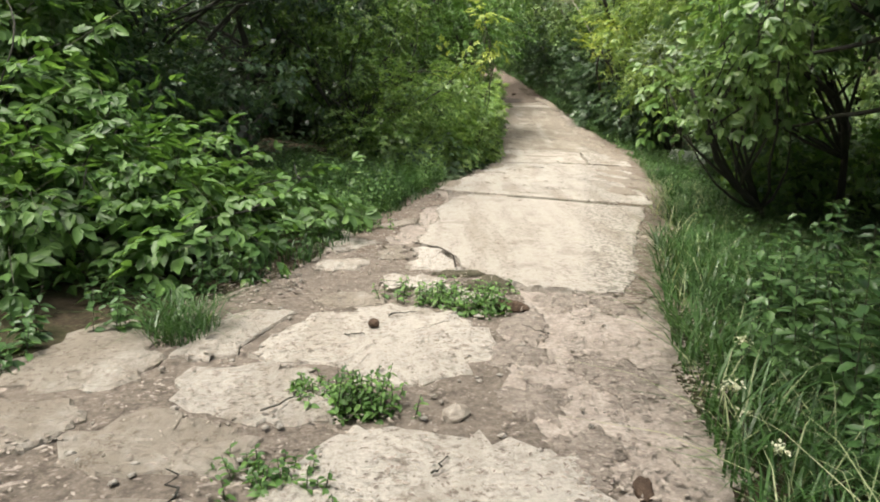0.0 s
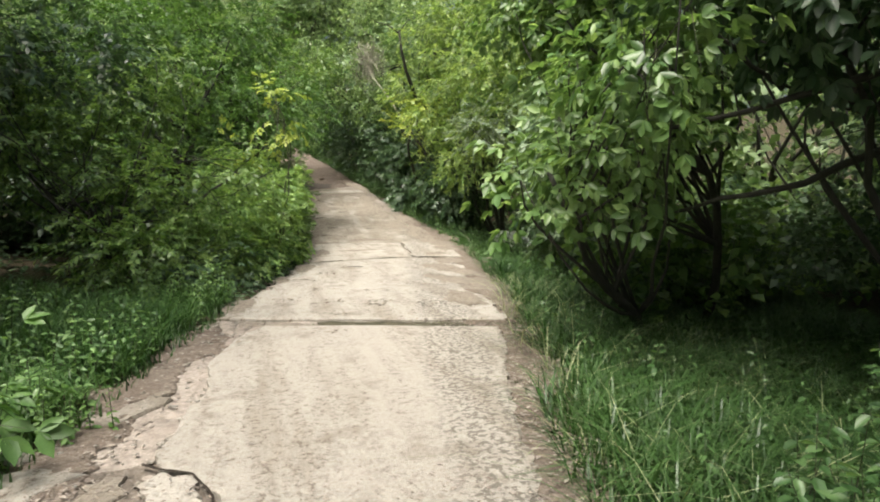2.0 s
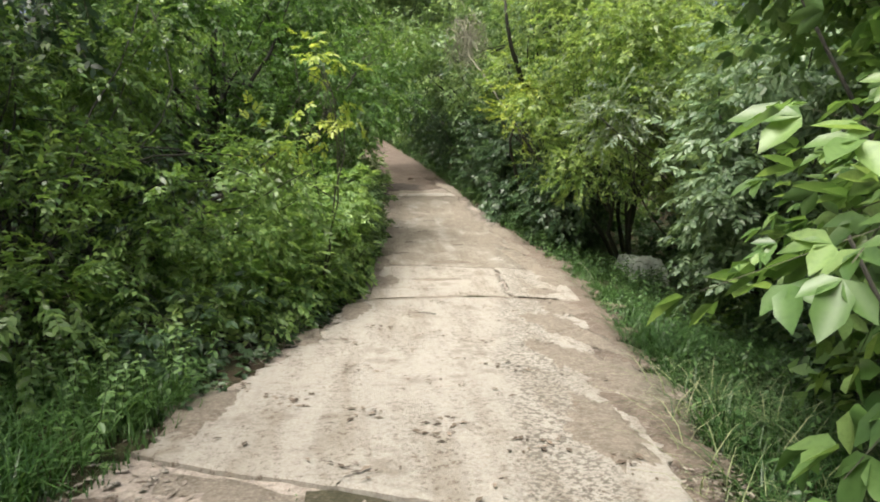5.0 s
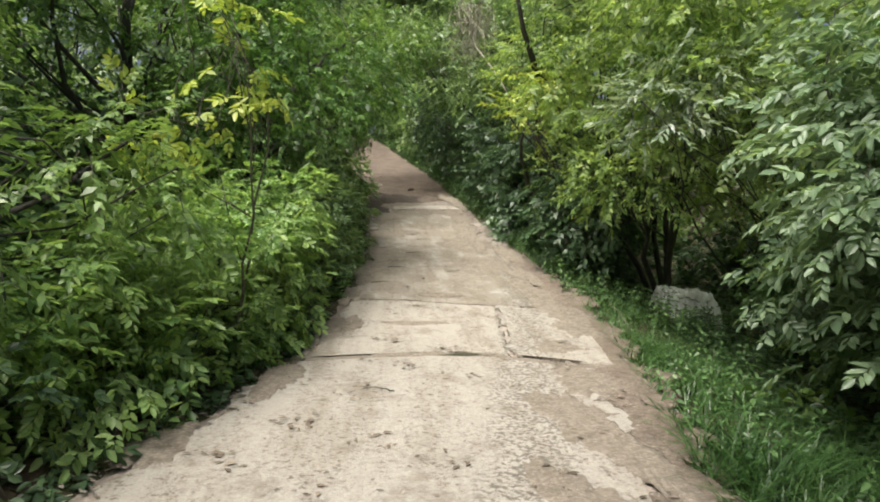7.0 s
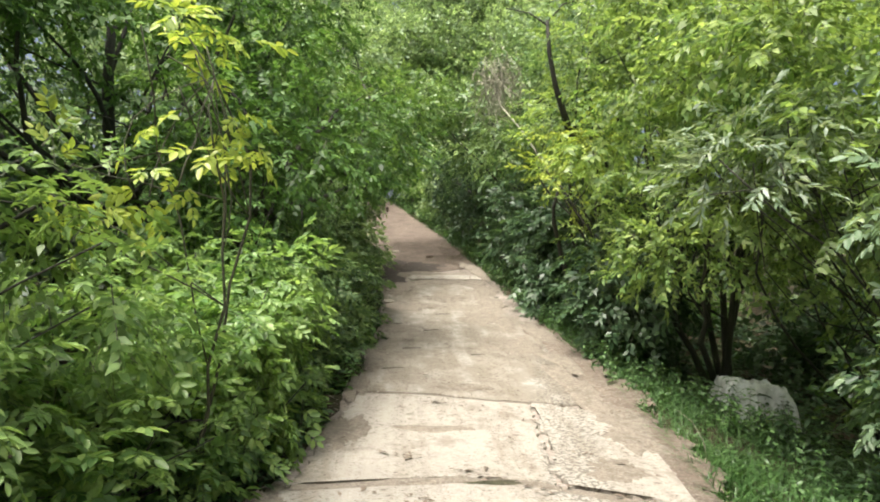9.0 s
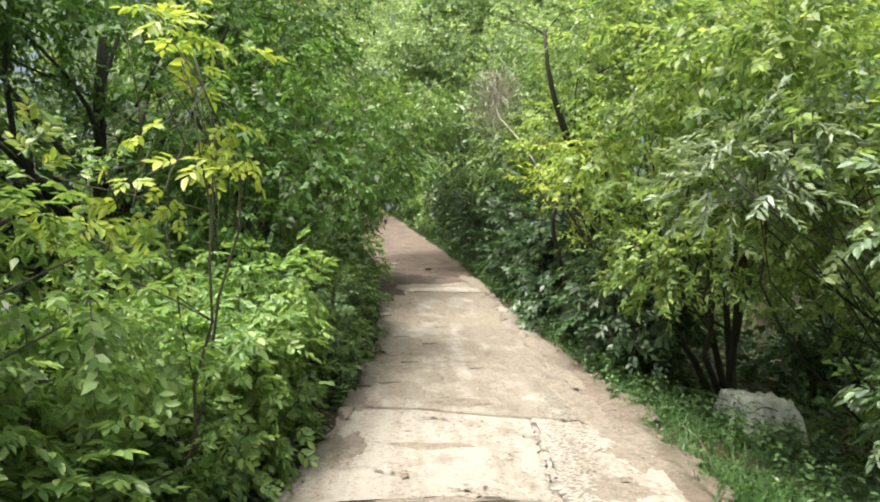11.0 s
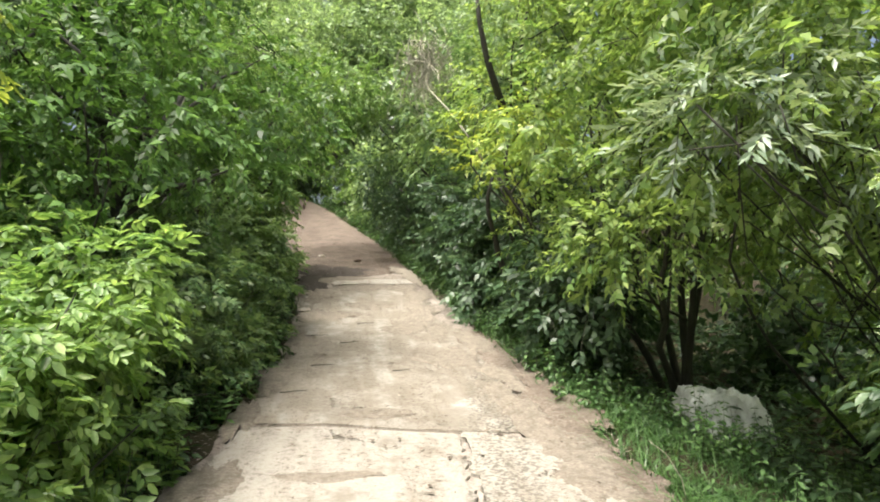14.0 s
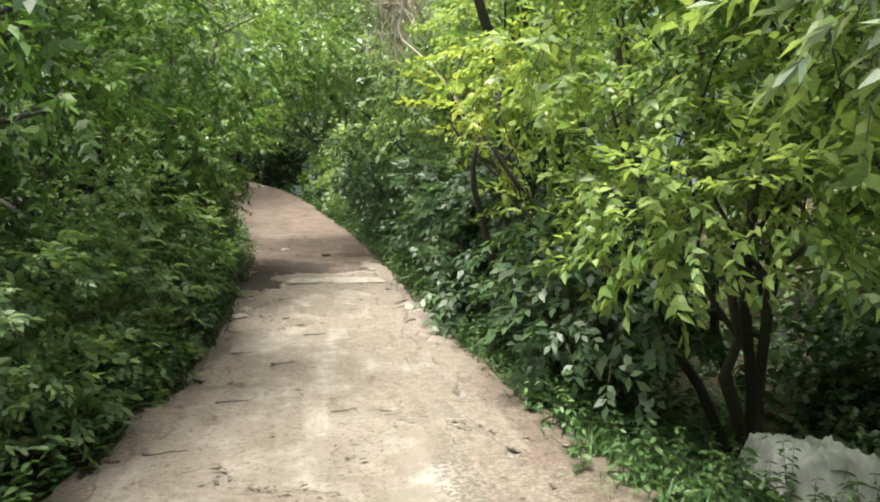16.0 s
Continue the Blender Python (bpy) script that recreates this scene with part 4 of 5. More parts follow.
woody("shrub", "tall lobed-leaf maple sapling on the bank", "shrub", (-4.4, 6.6), 4, [(-4.2, 6.2, 1.9, 1.1, 1.1, 1.0), (-4.9, 7.2, 3.0, 1.2, 1.2, 1.1), (-3.7, 5.2, 1.2, 0.8, 0.8, 0.8), (-5.5, 5.6, 2.2, 1.1, 1.1, 1.4)], "maple", LEAF_DEEP, 52, 45, 1.0, 0.035)
woody("tree", "dark twiggy tree in the shade of the bank", "tree", (-3.5, 11.5), 3, [(-3.9, 12.5, 3.6, 1.8, 1.5, 1.3), (-5.4, 11.4, 2.8, 1.4, 1.4, 1.6), (-2.4, 13.2, 3.9, 1.4, 1.2, 1.1), (-6.5, 10, 4.3, 2.0, 2.0, 1.8)], "elm", LEAF_SHADED, 53, 30, 1.1, 0.11, fork=9)
woody("shrub", "arching small-leaved hedge shrub over the track edge", "shrub", (-1.3, 13.0), 7, [(-1.3, 11.8, 1.75, 0.95, 1.0, 0.95), (-1.9, 13.1, 2.8, 1.3, 1.2, 1.1), (-0.5, 13.0, 1.75, 0.85, 0.9, 0.9), (0.35, 14.3, 2.45, 0.65, 0.65, 0.6), (-0.9, 14.4, 3.6, 1.3, 1.2, 0.85), (-3.0, 12.6, 3.4, 1.3, 1.1, 1.0)], "elm", LEAF_ELM, 54, 60, 0.85, 0.035, fork=8)
woody("shrub", "dense broad-leaved hedge shrub with pale leaf tips", "shrub", (-0.1, 15.6), 7, [(-0.45, 13.4, 1.15, 0.6, 0.8, 0.65), (-0.05, 14.3, 1.3, 0.7, 0.8, 0.8), (0.4, 15.2, 1.4, 0.75, 0.8, 0.9), (0.75, 16.2, 1.45, 0.75, 0.9, 0.9), (1.0, 17.2, 1.55, 0.7, 0.9, 0.9), (0.3, 17.8, 2.1, 1.0, 1.0, 0.8)], "ash_near", LEAF_ASH_LIT, 55, 84, 0.74, 0.03)
woody("shrub", "low bush at the hedge foot, leaves darkened as in shade", "shrub", (0.1, 14.4), 6, [(-0.55, 12.5, 0.8, 0.55, 0.7, 0.5), (-0.1, 13.3, 0.8, 0.58, 0.7, 0.5)], "maple", LEAF_SHADED, 155, 60, 0.72, 0.02, margin=0.02)
woody("shrub", "leafy green bush spilling from the hedge foot", "shrub", (0.4, 15.6), 5, [(0.3, 14.2, 0.95, 0.6, 0.7, 0.58), (0.65, 15.2, 1.0, 0.58, 0.7, 0.6), (0.95, 16.2, 1.0, 0.55, 0.7, 0.6), (1.2, 17.3, 1.0, 0.5, 0.7, 0.55)], "ash_near", LEAF_ASH_LIT, 156, 70, 0.8, 0.02, margin=0.02)
woody("sapling", "young ash sapling with yellow-green leaf tips", "sapling", (0.85, 15.7), 2, [(0.78, 15.2, 3.85, 0.3, 0.25, 0.22), (1.0, 15.1, 3.38, 0.34, 0.25, 0.16), (1.4, 15.3, 3.02, 0.24, 0.22, 0.15), (0.15, 15.1, 2.8, 0.34, 0.28, 0.2), (0.7, 15.0, 2.85, 0.25, 0.22, 0.15)], "ash_near", LEAF_YELLOW, 56, 42, 0.72, 0.014, STEM)
# darker leaf than the other elms; shade in this arch is in the colour
woody("tree", "leafy elm tree overhanging the track", "tree", (-0.9, 20.2), 3, [(0.6, 19.6, 4.3, 2.0, 1.8, 1.5), (-1.4, 18.6, 5.0, 2.0, 2.0, 1.6), (1.0, 21.5, 4.6, 1.7, 1.8, 1.2), (0.3, 18.6, 3.2, 1.2, 1.1, 0.8), (-0.5, 21, 6.8, 2.2, 2.2, 1.6), (-3.2, 17.0, 5.6, 2.2, 2.0, 1.8)], "elm", LEAF_DEEP, 57, 34, 1.05, 0.14, fork=7)
woody("shrub", "shaded hedge shrub at the track edge", "shrub", (0.6, 20.5), 6, [(0.9, 19.6, 1.9, 0.9, 1.1, 0.9), (1.0, 21.4, 2.1, 0.95, 1.1, 1.0), (0.9, 23.2, 2.5, 1.1, 1.2, 1.1), (-0.2, 21, 2.6, 1.1, 1.5, 1.2)], "ash", LEAF_ASH, 58, 56, 0.8, 0.03)
woody("shrub", "low bush spilling onto the track edge", "shrub", (1.0, 21.2), 6, [(1.25, 18.6, 1.15, 0.5, 0.7, 0.5), (1.4, 19.7, 1.3, 0.55, 0.7, 0.55), (1.55, 20.8, 1.4, 0.55, 0.7, 0.6), (1.65, 22.0, 1.6, 0.55, 0.8, 0.6), (1.7, 23.4, 1.85, 0.55, 0.8, 0.65), (1.6, 25, 2.2, 0.55, 0.9, 0.7)], "ash", LEAF_ASH, 158, 60, 0.75, 0.02, margin=0.04)
woody("tree", "elm tree leaning over the bend", "tree", (-0.6, 26.0), 3, [(0.9, 24.6, 4.7, 1.5, 1.5, 1.1), (0.4, 26.6, 4.6, 1.9, 1.8, 1.4), (-0.8, 25, 6.6, 2.2, 2.0, 1.7), (0.6, 28.5, 5.4, 1.7, 1.8, 1.3), (2.0, 26.4, 6.3, 1.4, 1.5, 0.8), (2.4, 29.2, 7.3, 1.5, 1.7, 0.9), (1.6, 32.2, 8.0, 1.6, 1.8, 1.0), (-1.5, 28, 7.5, 2.2, 2.2, 1.8)], "elm", LEAF_ELM, 59, 30, 1.15, 0.15, fork=7)
woody("shrub", "dark hedge shrub below the overhanging trees", "shrub", (0.7, 27.0), 6, [(0.9, 25.2, 2.9, 1.1, 1.3, 1.1), (0.7, 27.6, 3.3, 1.2, 1.5, 1.2), (0.5, 30.5, 3.8, 1.4, 1.8, 1.3), (-0.1, 33.8, 4.7, 1.6, 1.9, 1.5)], "elm", LEAF_SHADED, 60, 32, 1.3, 0.03, margin=-0.25)

low_tree = woody("tree", "dark tree with low boughs beside the grass verge", "tree", (5.7, 6.5), 1, [(4.5, 6.7, 3.5, 1.2, 0.9, 0.65), (5.4, 6.2, 3.3, 1.2, 1.0, 0.8), (5.4, 7.2, 5.2, 2.2, 2.0, 1.4), (6.8, 6.0, 4.4, 1.8, 1.8, 1.5), (5.6, 9.2, 4.2, 1.6, 1.5, 1.2)], "maple", LEAF_SHADED, 61, 26, 1.1, 0.05, fork=4)
woody("tree", "maple with large bright leaves reaching toward the track", "tree", (5.6, 9.6), 2, [(2.95, 7.9, 2.05, 0.5, 0.5, 0.42), (3.15, 7.1, 2.75, 0.5, 0.5, 0.4), (3.5, 7.6, 2.25, 0.5, 0.5, 0.45), (3.15, 6.5, 2.9, 0.45, 0.45, 0.3), (3.85, 8.3, 2.55, 0.75, 0.75, 0.85), (4.5, 8.9, 3.0, 0.8, 0.9, 0.9), (4.6, 9.8, 2.2, 0.7, 0.8, 0.8), (5.2, 10.2, 4.0, 1.2, 1.2, 1.1), (4.4, 10.6, 4.6, 1.2, 1.2, 1.0)], "maple", LEAF_MAPLE, 62, 46, 0.9, 0.06, fork=5, margin=0.3)
woody("tree", "broad-leaved tree at the grass verge", "tree", (7.4, 14.0), 3, [(6.0, 13.3, 2.4, 0.65, 0.9, 0.9), (6.3, 13.6, 1.5, 0.8, 1.0, 0.8), (7.6, 15.6, 1.4, 1.1, 1.1, 1.0), (6.6, 12.6, 3.4, 1.1, 1.1, 1.0), (6.9, 14.6, 3.2, 1.1, 1.2, 1.2)], "ash_near", LEAF_GREY, 63, 44, 0.95, 0.07, fork=6)
woody("tree", "silver-leaved olive tree among the hedge", "tree", (8.8, 18.6), 3, [(5.2, 16.2, 3.25, 0.45, 0.5, 0.4), (5.8, 16.6, 3.7, 0.6, 0.6, 0.45), (6.6, 16.6, 3.4, 0.7, 0.7, 0.5)], "willow", LEAF_SILVER, 64, 60, 0.75, 0.022)
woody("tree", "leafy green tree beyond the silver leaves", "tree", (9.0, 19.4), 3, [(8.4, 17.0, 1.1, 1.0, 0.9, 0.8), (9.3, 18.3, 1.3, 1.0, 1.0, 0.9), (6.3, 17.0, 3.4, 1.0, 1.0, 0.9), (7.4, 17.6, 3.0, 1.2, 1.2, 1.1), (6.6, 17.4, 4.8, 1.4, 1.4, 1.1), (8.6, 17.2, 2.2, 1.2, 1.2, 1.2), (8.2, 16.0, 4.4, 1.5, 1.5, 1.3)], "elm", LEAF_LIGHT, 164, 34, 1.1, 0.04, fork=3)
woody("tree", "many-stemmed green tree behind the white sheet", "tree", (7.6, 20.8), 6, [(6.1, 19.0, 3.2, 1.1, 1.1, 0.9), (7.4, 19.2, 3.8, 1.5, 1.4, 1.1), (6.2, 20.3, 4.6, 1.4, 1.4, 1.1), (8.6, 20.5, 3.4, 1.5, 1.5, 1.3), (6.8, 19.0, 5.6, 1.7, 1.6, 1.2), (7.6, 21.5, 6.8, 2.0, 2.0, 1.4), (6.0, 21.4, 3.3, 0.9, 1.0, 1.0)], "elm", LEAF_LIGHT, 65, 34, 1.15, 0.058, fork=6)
woody("tree", "yellow-green tree leaning over the track edge", "tree", (6.4, 23.4), 3, [(5.15, 21.9, 3.9, 0.6, 0.6, 0.55), (5.5, 22.6, 4.7, 0.8, 0.8, 0.7)], "elm", LEAF_YELLOW, 66, 30, 1.15, 0.07)
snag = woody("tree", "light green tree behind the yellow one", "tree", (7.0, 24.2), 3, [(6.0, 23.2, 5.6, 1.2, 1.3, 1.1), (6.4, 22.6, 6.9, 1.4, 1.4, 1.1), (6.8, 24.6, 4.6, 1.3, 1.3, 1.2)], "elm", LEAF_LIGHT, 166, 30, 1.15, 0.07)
woody("shrub", "dense green hedge along the track, darkened as in shade", "shrub", (6.6, 23.6), 7, [(6.2, 21.3, 2.0, 0.9, 1.0, 0.9), (6.1, 23.0, 2.3, 0.9, 1.1, 1.0), (6.0, 25.0, 2.9, 1.0, 1.2, 1.1), (5.9, 27.2, 3.4, 1.1, 1.3, 1.2), (6.9, 24.5, 3.6, 1.3, 2.0, 1.2)], "ash", LEAF_SHADED, 67, 34, 1.15, 0.03)
woody("shrub", "green shrubs lining the bend, darkened as in shade", "shrub", (5.9, 31.5), 7, [(5.6, 29.6, 4.0, 1.1, 1.5, 1.3), (5.5, 32.2, 4.6, 1.2, 1.7, 1.5), (5.3, 35.2, 5.3, 1.4, 1.9, 1.7), (4.9, 38.5, 6.2, 1.6, 2.0, 1.9)], "elm", LEAF_SHADED, 68, 26, 1.5, 0.04)
woody("tree", "leafy green tree above the hedge", "tree", (7.2, 28.5), 3, [(6.4, 26.5, 5.6, 1.8, 1.8, 1.6), (6.8, 29, 7.4, 2.2, 2.2, 1.9), (8.0, 26, 7.8, 2.2, 2.2, 2.0), (6.0, 31, 6.5, 1.7, 2.0, 1.6), (4.6, 30.6, 7.9, 1.4, 1.6, 0.9), (3.6, 33.6, 8.8, 1.6, 1.8, 1.0)], "elm", LEAF_ASH, 69, 22, 1.5, 0.14)

# added out of view; its branch overhead shades the near verge
woody("tree", "unseen leafy tree added behind the start to cast shade", "tree", (-6.5, -1.5), 2, [(0.9, 1.2, 5.6, 0.9, 1.1, 0.62), (-5.6, -1.2, 4.6, 1.5, 1.6, 1.2), (-6.8, 0.6, 4.4, 1.6, 1.6, 1.3), (-7.2, -2.6, 5.2, 1.8, 2.0, 1.5)], "maple", LEAF_MAPLE, 170, 26, 1.3, 0.12)
# another unseen tree, added so its crown darkens the verge grass
woody("tree", "unseen tree added to shade the near verge", "tree", (5.0, 1.2), 2, [(4.4, 2.0, 4.4, 1.5, 1.6, 1.1), (2.3, 2.4, 4.9, 1.0, 1.1, 0.62), (2.7, 4.0, 5.0, 0.8, 0.9, 0.55), (5.6, 3.2, 5.0, 1.7, 1.7, 1.3), (5.2, -0.6, 5.4, 1.7, 1.7, 1.3)], "maple", LEAF_SHADED, 171, 30, 1.3, 0.12)
# added tree; the high crown stays unseen and blocks sun from the thicket
woody("tree", "dark tree added mostly out of view to shade the verge thicket", "tree", (9.6, 3.4), 3, [(8.6, 4.6, 5.8, 1.9, 1.8, 1.2), (7.6, 6.2, 6.2, 1.8, 1.8, 1.1), (9.6, 6.6, 5.6, 1.9, 1.9, 1.4), (9.0, 8.6, 6.0, 1.8, 1.9, 1.3), (8.4, 7.6, 2.6, 1.2, 1.4, 1.3), (9.2, 9.8, 2.8, 1.4, 1.4, 1.4)], "elm", LEAF_SHADED, 175, 28, 1.2, 0.12, fork=5)
# canopy added above the view to keep sun off the bank hollow
woody("tree", "unseen spreading tree added to shade the bank", "tree", (-6.8, 8.4), 2, [(-3.6, 7.4, 5.4, 1.4, 1.4, 0.8), (-2.3, 8.6, 5.7, 1.2, 1.3, 0.7), (-4.4, 9.6, 5.8, 1.4, 1.4, 0.9), (-5.8, 7.0, 5.4, 1.5, 1.5, 1.0), (-6.6, 9.6, 5.8, 1.6, 1.6, 1.1), (-3.4, 10.6, 5.7, 1.3, 1.3, 0.8), (-2.3, 11.2, 6.0, 1.0, 1.1, 0.7)], "elm", LEAF_ELM, 173, 38, 1.2, 0.12)
for a_, b_, r_ in (((5.7, 6.5, 2.9), (3.5, 7.5, 2.2), 0.055), ((5.7, 6.5, 2.2), (4.1, 8.6, 1.5), 0.04), ((4.6, 7.0, 2.55), (3.6, 6.6, 2.9), 0.025)):
    V, F = tube([bough(a_, b_, r_, 0.012, np.random.default_rng(int(r_ * 1000)), 0.07, 9)], 7)
    under(mesh_of("limb", V, F, BARK, smooth=True), low_tree)
V, F = tube([[(4.86, 5.16, 1.95, 0.012), (4.85, 5.17, 1.66, 0.012), (4.8, 5.18, 1.38, 0.01), (4.79, 5.18, 1.05, 0.006)], [(4.85, 5.17, 1.66, 0.008), (4.76, 5.16, 1.82, 0.004)]], 6)
under(mesh_of("dead_branch", V, F, PALE_STEM, smooth=True, label="pale dead hanging branch"), low_tree)
V, F = tube([[(5.28, 16.8, float(ground_z(5.28, 16.8)) - 0.02, 0.004), (5.24, 16.83, 0.75, 0.004), (5.15, 16.87, 0.92, 0.003), (5.02, 16.9, 1.02, 0.002)]], 5)
tagged(mesh_of("grass_stalk", V, F, PALE_STEM, smooth=True), "single dry pale grass stalk arching over the verge", "grass stalk")
for q in ([(6.6, 23.8, 4.2, 0.08), (5.6, 22.9, 5.1, 0.07), (5.2, 22.4, 5.8, 0.05), (5.05, 22.3, 6.4, 0.04), (4.98, 22.2, 6.95, 0.03)], [(5.0, 22.2, 6.85, 0.02), (4.7, 22.4, 7.15, 0.012), (4.3, 22.6, 7.3, 0.006)], [(4.99, 22.2, 6.9, 0.02), (5.3, 22.3, 7.3, 0.016), (5.7, 22.2, 7.4, 0.008)]):
    V, F = tube([q], 7)
    under(mesh_of("limb", V, F, BARK, smooth=True), snag)
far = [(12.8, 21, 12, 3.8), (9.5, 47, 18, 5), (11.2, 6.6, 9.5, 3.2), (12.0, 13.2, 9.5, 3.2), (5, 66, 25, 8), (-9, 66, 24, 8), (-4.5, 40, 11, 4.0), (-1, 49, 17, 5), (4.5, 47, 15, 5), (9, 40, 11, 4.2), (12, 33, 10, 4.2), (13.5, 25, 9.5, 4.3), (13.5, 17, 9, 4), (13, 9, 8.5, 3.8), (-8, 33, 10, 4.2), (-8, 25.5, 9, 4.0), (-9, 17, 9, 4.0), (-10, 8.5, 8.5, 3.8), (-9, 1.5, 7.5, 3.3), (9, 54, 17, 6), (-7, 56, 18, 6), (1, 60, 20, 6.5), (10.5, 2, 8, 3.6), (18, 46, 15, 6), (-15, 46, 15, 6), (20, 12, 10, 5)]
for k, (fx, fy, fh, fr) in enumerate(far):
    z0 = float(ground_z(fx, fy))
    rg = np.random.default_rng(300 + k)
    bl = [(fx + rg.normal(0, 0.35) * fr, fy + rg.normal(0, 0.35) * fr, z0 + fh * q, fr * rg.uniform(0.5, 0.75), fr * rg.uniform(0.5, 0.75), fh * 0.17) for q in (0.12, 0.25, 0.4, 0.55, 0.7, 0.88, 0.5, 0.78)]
    woody("tree", "tall broad-leaved tree in the wood behind the track", "tree", (fx, fy), 2, bl, "tuft", LEAF_HAZY, 400 + k, 2.9 if fy > 60 else 3.5 if fy > 50 else (6.2 if fy > 36 and abs(fx) < 13 else 2.7), 2.8 if fy > 60 else 2.3 if fy > 50 else (1.95 if fy > 36 and abs(fx) < 13 else 2.3), 0.16, group="trees of the surrounding wood", fork=2, low=4.0, gap=-0.35)

woody("shrub", "dark dense shrub deep in the bank", "shrub", (-3.4, 18.8), 4, [(-2.6, 18.4, 2.6, 1.5, 1.2, 1.5), (-4.2, 17.2, 3.2, 1.6, 1.4, 1.6), (-3.0, 21.0, 3.8, 1.6, 1.4, 1.6), (-5.4, 15.6, 3.0, 1.5, 1.3, 1.6)], "tuft", LEAF_SHADED, 180, 15, 1.5, 0.05, fork=2)
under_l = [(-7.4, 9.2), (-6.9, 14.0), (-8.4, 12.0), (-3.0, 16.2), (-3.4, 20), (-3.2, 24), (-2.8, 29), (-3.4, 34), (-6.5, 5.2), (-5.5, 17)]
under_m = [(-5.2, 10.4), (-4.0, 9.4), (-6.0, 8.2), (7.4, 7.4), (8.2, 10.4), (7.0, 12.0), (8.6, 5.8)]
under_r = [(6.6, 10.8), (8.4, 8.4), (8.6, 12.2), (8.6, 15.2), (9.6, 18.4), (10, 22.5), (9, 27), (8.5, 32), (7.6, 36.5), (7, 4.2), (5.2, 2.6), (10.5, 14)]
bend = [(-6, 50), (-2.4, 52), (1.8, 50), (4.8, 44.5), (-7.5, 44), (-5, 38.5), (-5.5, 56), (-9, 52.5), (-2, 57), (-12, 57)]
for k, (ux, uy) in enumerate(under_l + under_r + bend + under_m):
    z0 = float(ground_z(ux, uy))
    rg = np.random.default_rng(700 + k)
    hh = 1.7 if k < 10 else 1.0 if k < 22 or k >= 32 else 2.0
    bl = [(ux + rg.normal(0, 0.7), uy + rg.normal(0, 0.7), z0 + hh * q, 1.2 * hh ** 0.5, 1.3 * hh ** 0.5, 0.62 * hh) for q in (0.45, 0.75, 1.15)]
    woody("shrub", "shaded undergrowth shrub beneath the trees", "shrub", (ux, uy), 3, bl, "tuft", LEAF_ELM if k % 3 and k < 32 else LEAF_SHADED, 720 + k, 9.5 if k < 32 else 24, 1.7 if k < 32 else 1.0, 0.03, group="undergrowth shrubs", fork=2)

# ---- the white sheet and small things ----
sheet = thing("sheet_covered_block", (7.55, 19.9, float(ground_z(7.55, 19.9))), "dirty white plastic sheet draped over a block under the tree", "tarpaulin")
u, v = np.meshgrid(np.linspace(-1, 1, 56), np.linspace(-1, 1, 44))
side = np.maximum(np.abs(u) ** 1.0, np.abs(v))
top = np.clip((1.0 - side) / 0.28, 0, 1)
crease = 1 - np.abs(wob(u * 1.3, v * 0.9 + 0.5 * u, 2.2, 5)) * 2
fold = 1 - np.abs(wob(u * 0.8 - v, v, 3.4, 2)) * 2
hang = (top > 0.02) * 1.0
px = 7.43 + 0.5 * u * (0.84 + 0.16 * side) + 0.03 * fold * (1 - top)
py = 19.85 + 0.38 * v * (0.84 + 0.16 * side) - 0.08 * u + 0.03 * crease * (1 - top)
base_z = float(ground_z(7.43, 19.9)) - 0.05
pz = base_z + (0.58 + 0.03 * v - 0.03 * u) * top ** 0.7 + (0.055 * crease + 0.03 * fold) * hang + 0.03 * wob(u, v, 1.5, 8) * hang
under(grid_mesh("sheet", px, py, pz, TARP), sheet)


def stone(name, x, y, z, sx, sy, sz, mat, seed, label, cat="stone"):
    bm = bmesh.new()
    bmesh.ops.create_icosphere(bm, subdivisions=3, radius=1)
    for q in bm.verts:
        k = 1 + 0.22 * noise.noise(q.co * 1.6 + Vector((seed, 0, 0))) + 0.08 * noise.noise(q.co * 5)
        q.co = Vector((q.co.x * sx * k, q.co.y * sy * k, max(q.co.z, -0.6) * sz * k))
    me = bpy.data.meshes.new(name)
    bm.to_mesh(me)
    bm.free()
    me.materials.append(mat)
    ob = new(name, me)
    ob.matrix_world = pose(x, y, z + sz * 0.5, 0, 0, seed * 40)
    return tagged(ob, label, cat)


stone("stone", 0.1, 2.9, float(rise(2.9)) + 0.01, 0.075, 0.05, 0.045, STONE, 1, "pale chipped concrete stone lying on the dirt")
stone("stone", 0.82, 2.33, float(rise(2.33)), 0.075, 0.04, 0.035, CLOD, 2, "dark brown lump of wood in the dirt")
stone("stone", -0.41, 4.09, float(rise(4.09)) + 0.035, 0.045, 0.035, 0.03, CLOD, 3, "small dark stone on the broken slab")
stone("stone", 0.5, 4.57, float(rise(4.57)), 0.17, 0.07, 0.05, CLOD, 4, "dark earthy stone at the slab edge")
stone("stone", 3.45, 31.5, float(rise(31.5)), 0.12, 0.08, 0.05, CLOD, 5, "dark stone on the far track")
stone("stone", 2.4, 32.6, float(rise(32.6)), 0.16, 0.1, 0.05, STONE, 6, "pale stone on the far track")
stone("stone", 2.2, 25.0, float(rise(25.0)) + 0.02, 0.2, 0.13, 0.05, STONE, 7, "pale broken concrete lump at the track edge")
srng = np.random.default_rng(77)
n = 900
bx = srng.uniform(0, 1, n)
by = np.r_[srng.uniform(0.8, 7, n // 2), srng.uniform(7, 32, n - n // 2)]
bx = left_of(by) + (right_of(by) - left_of(by)) * bx
octa = np.array([(1, 0, 0), (0, 1, 0), (-1, 0, 0), (0, -1, 0), (0.1, 0.1, 0.8), (0, 0, -0.8)])
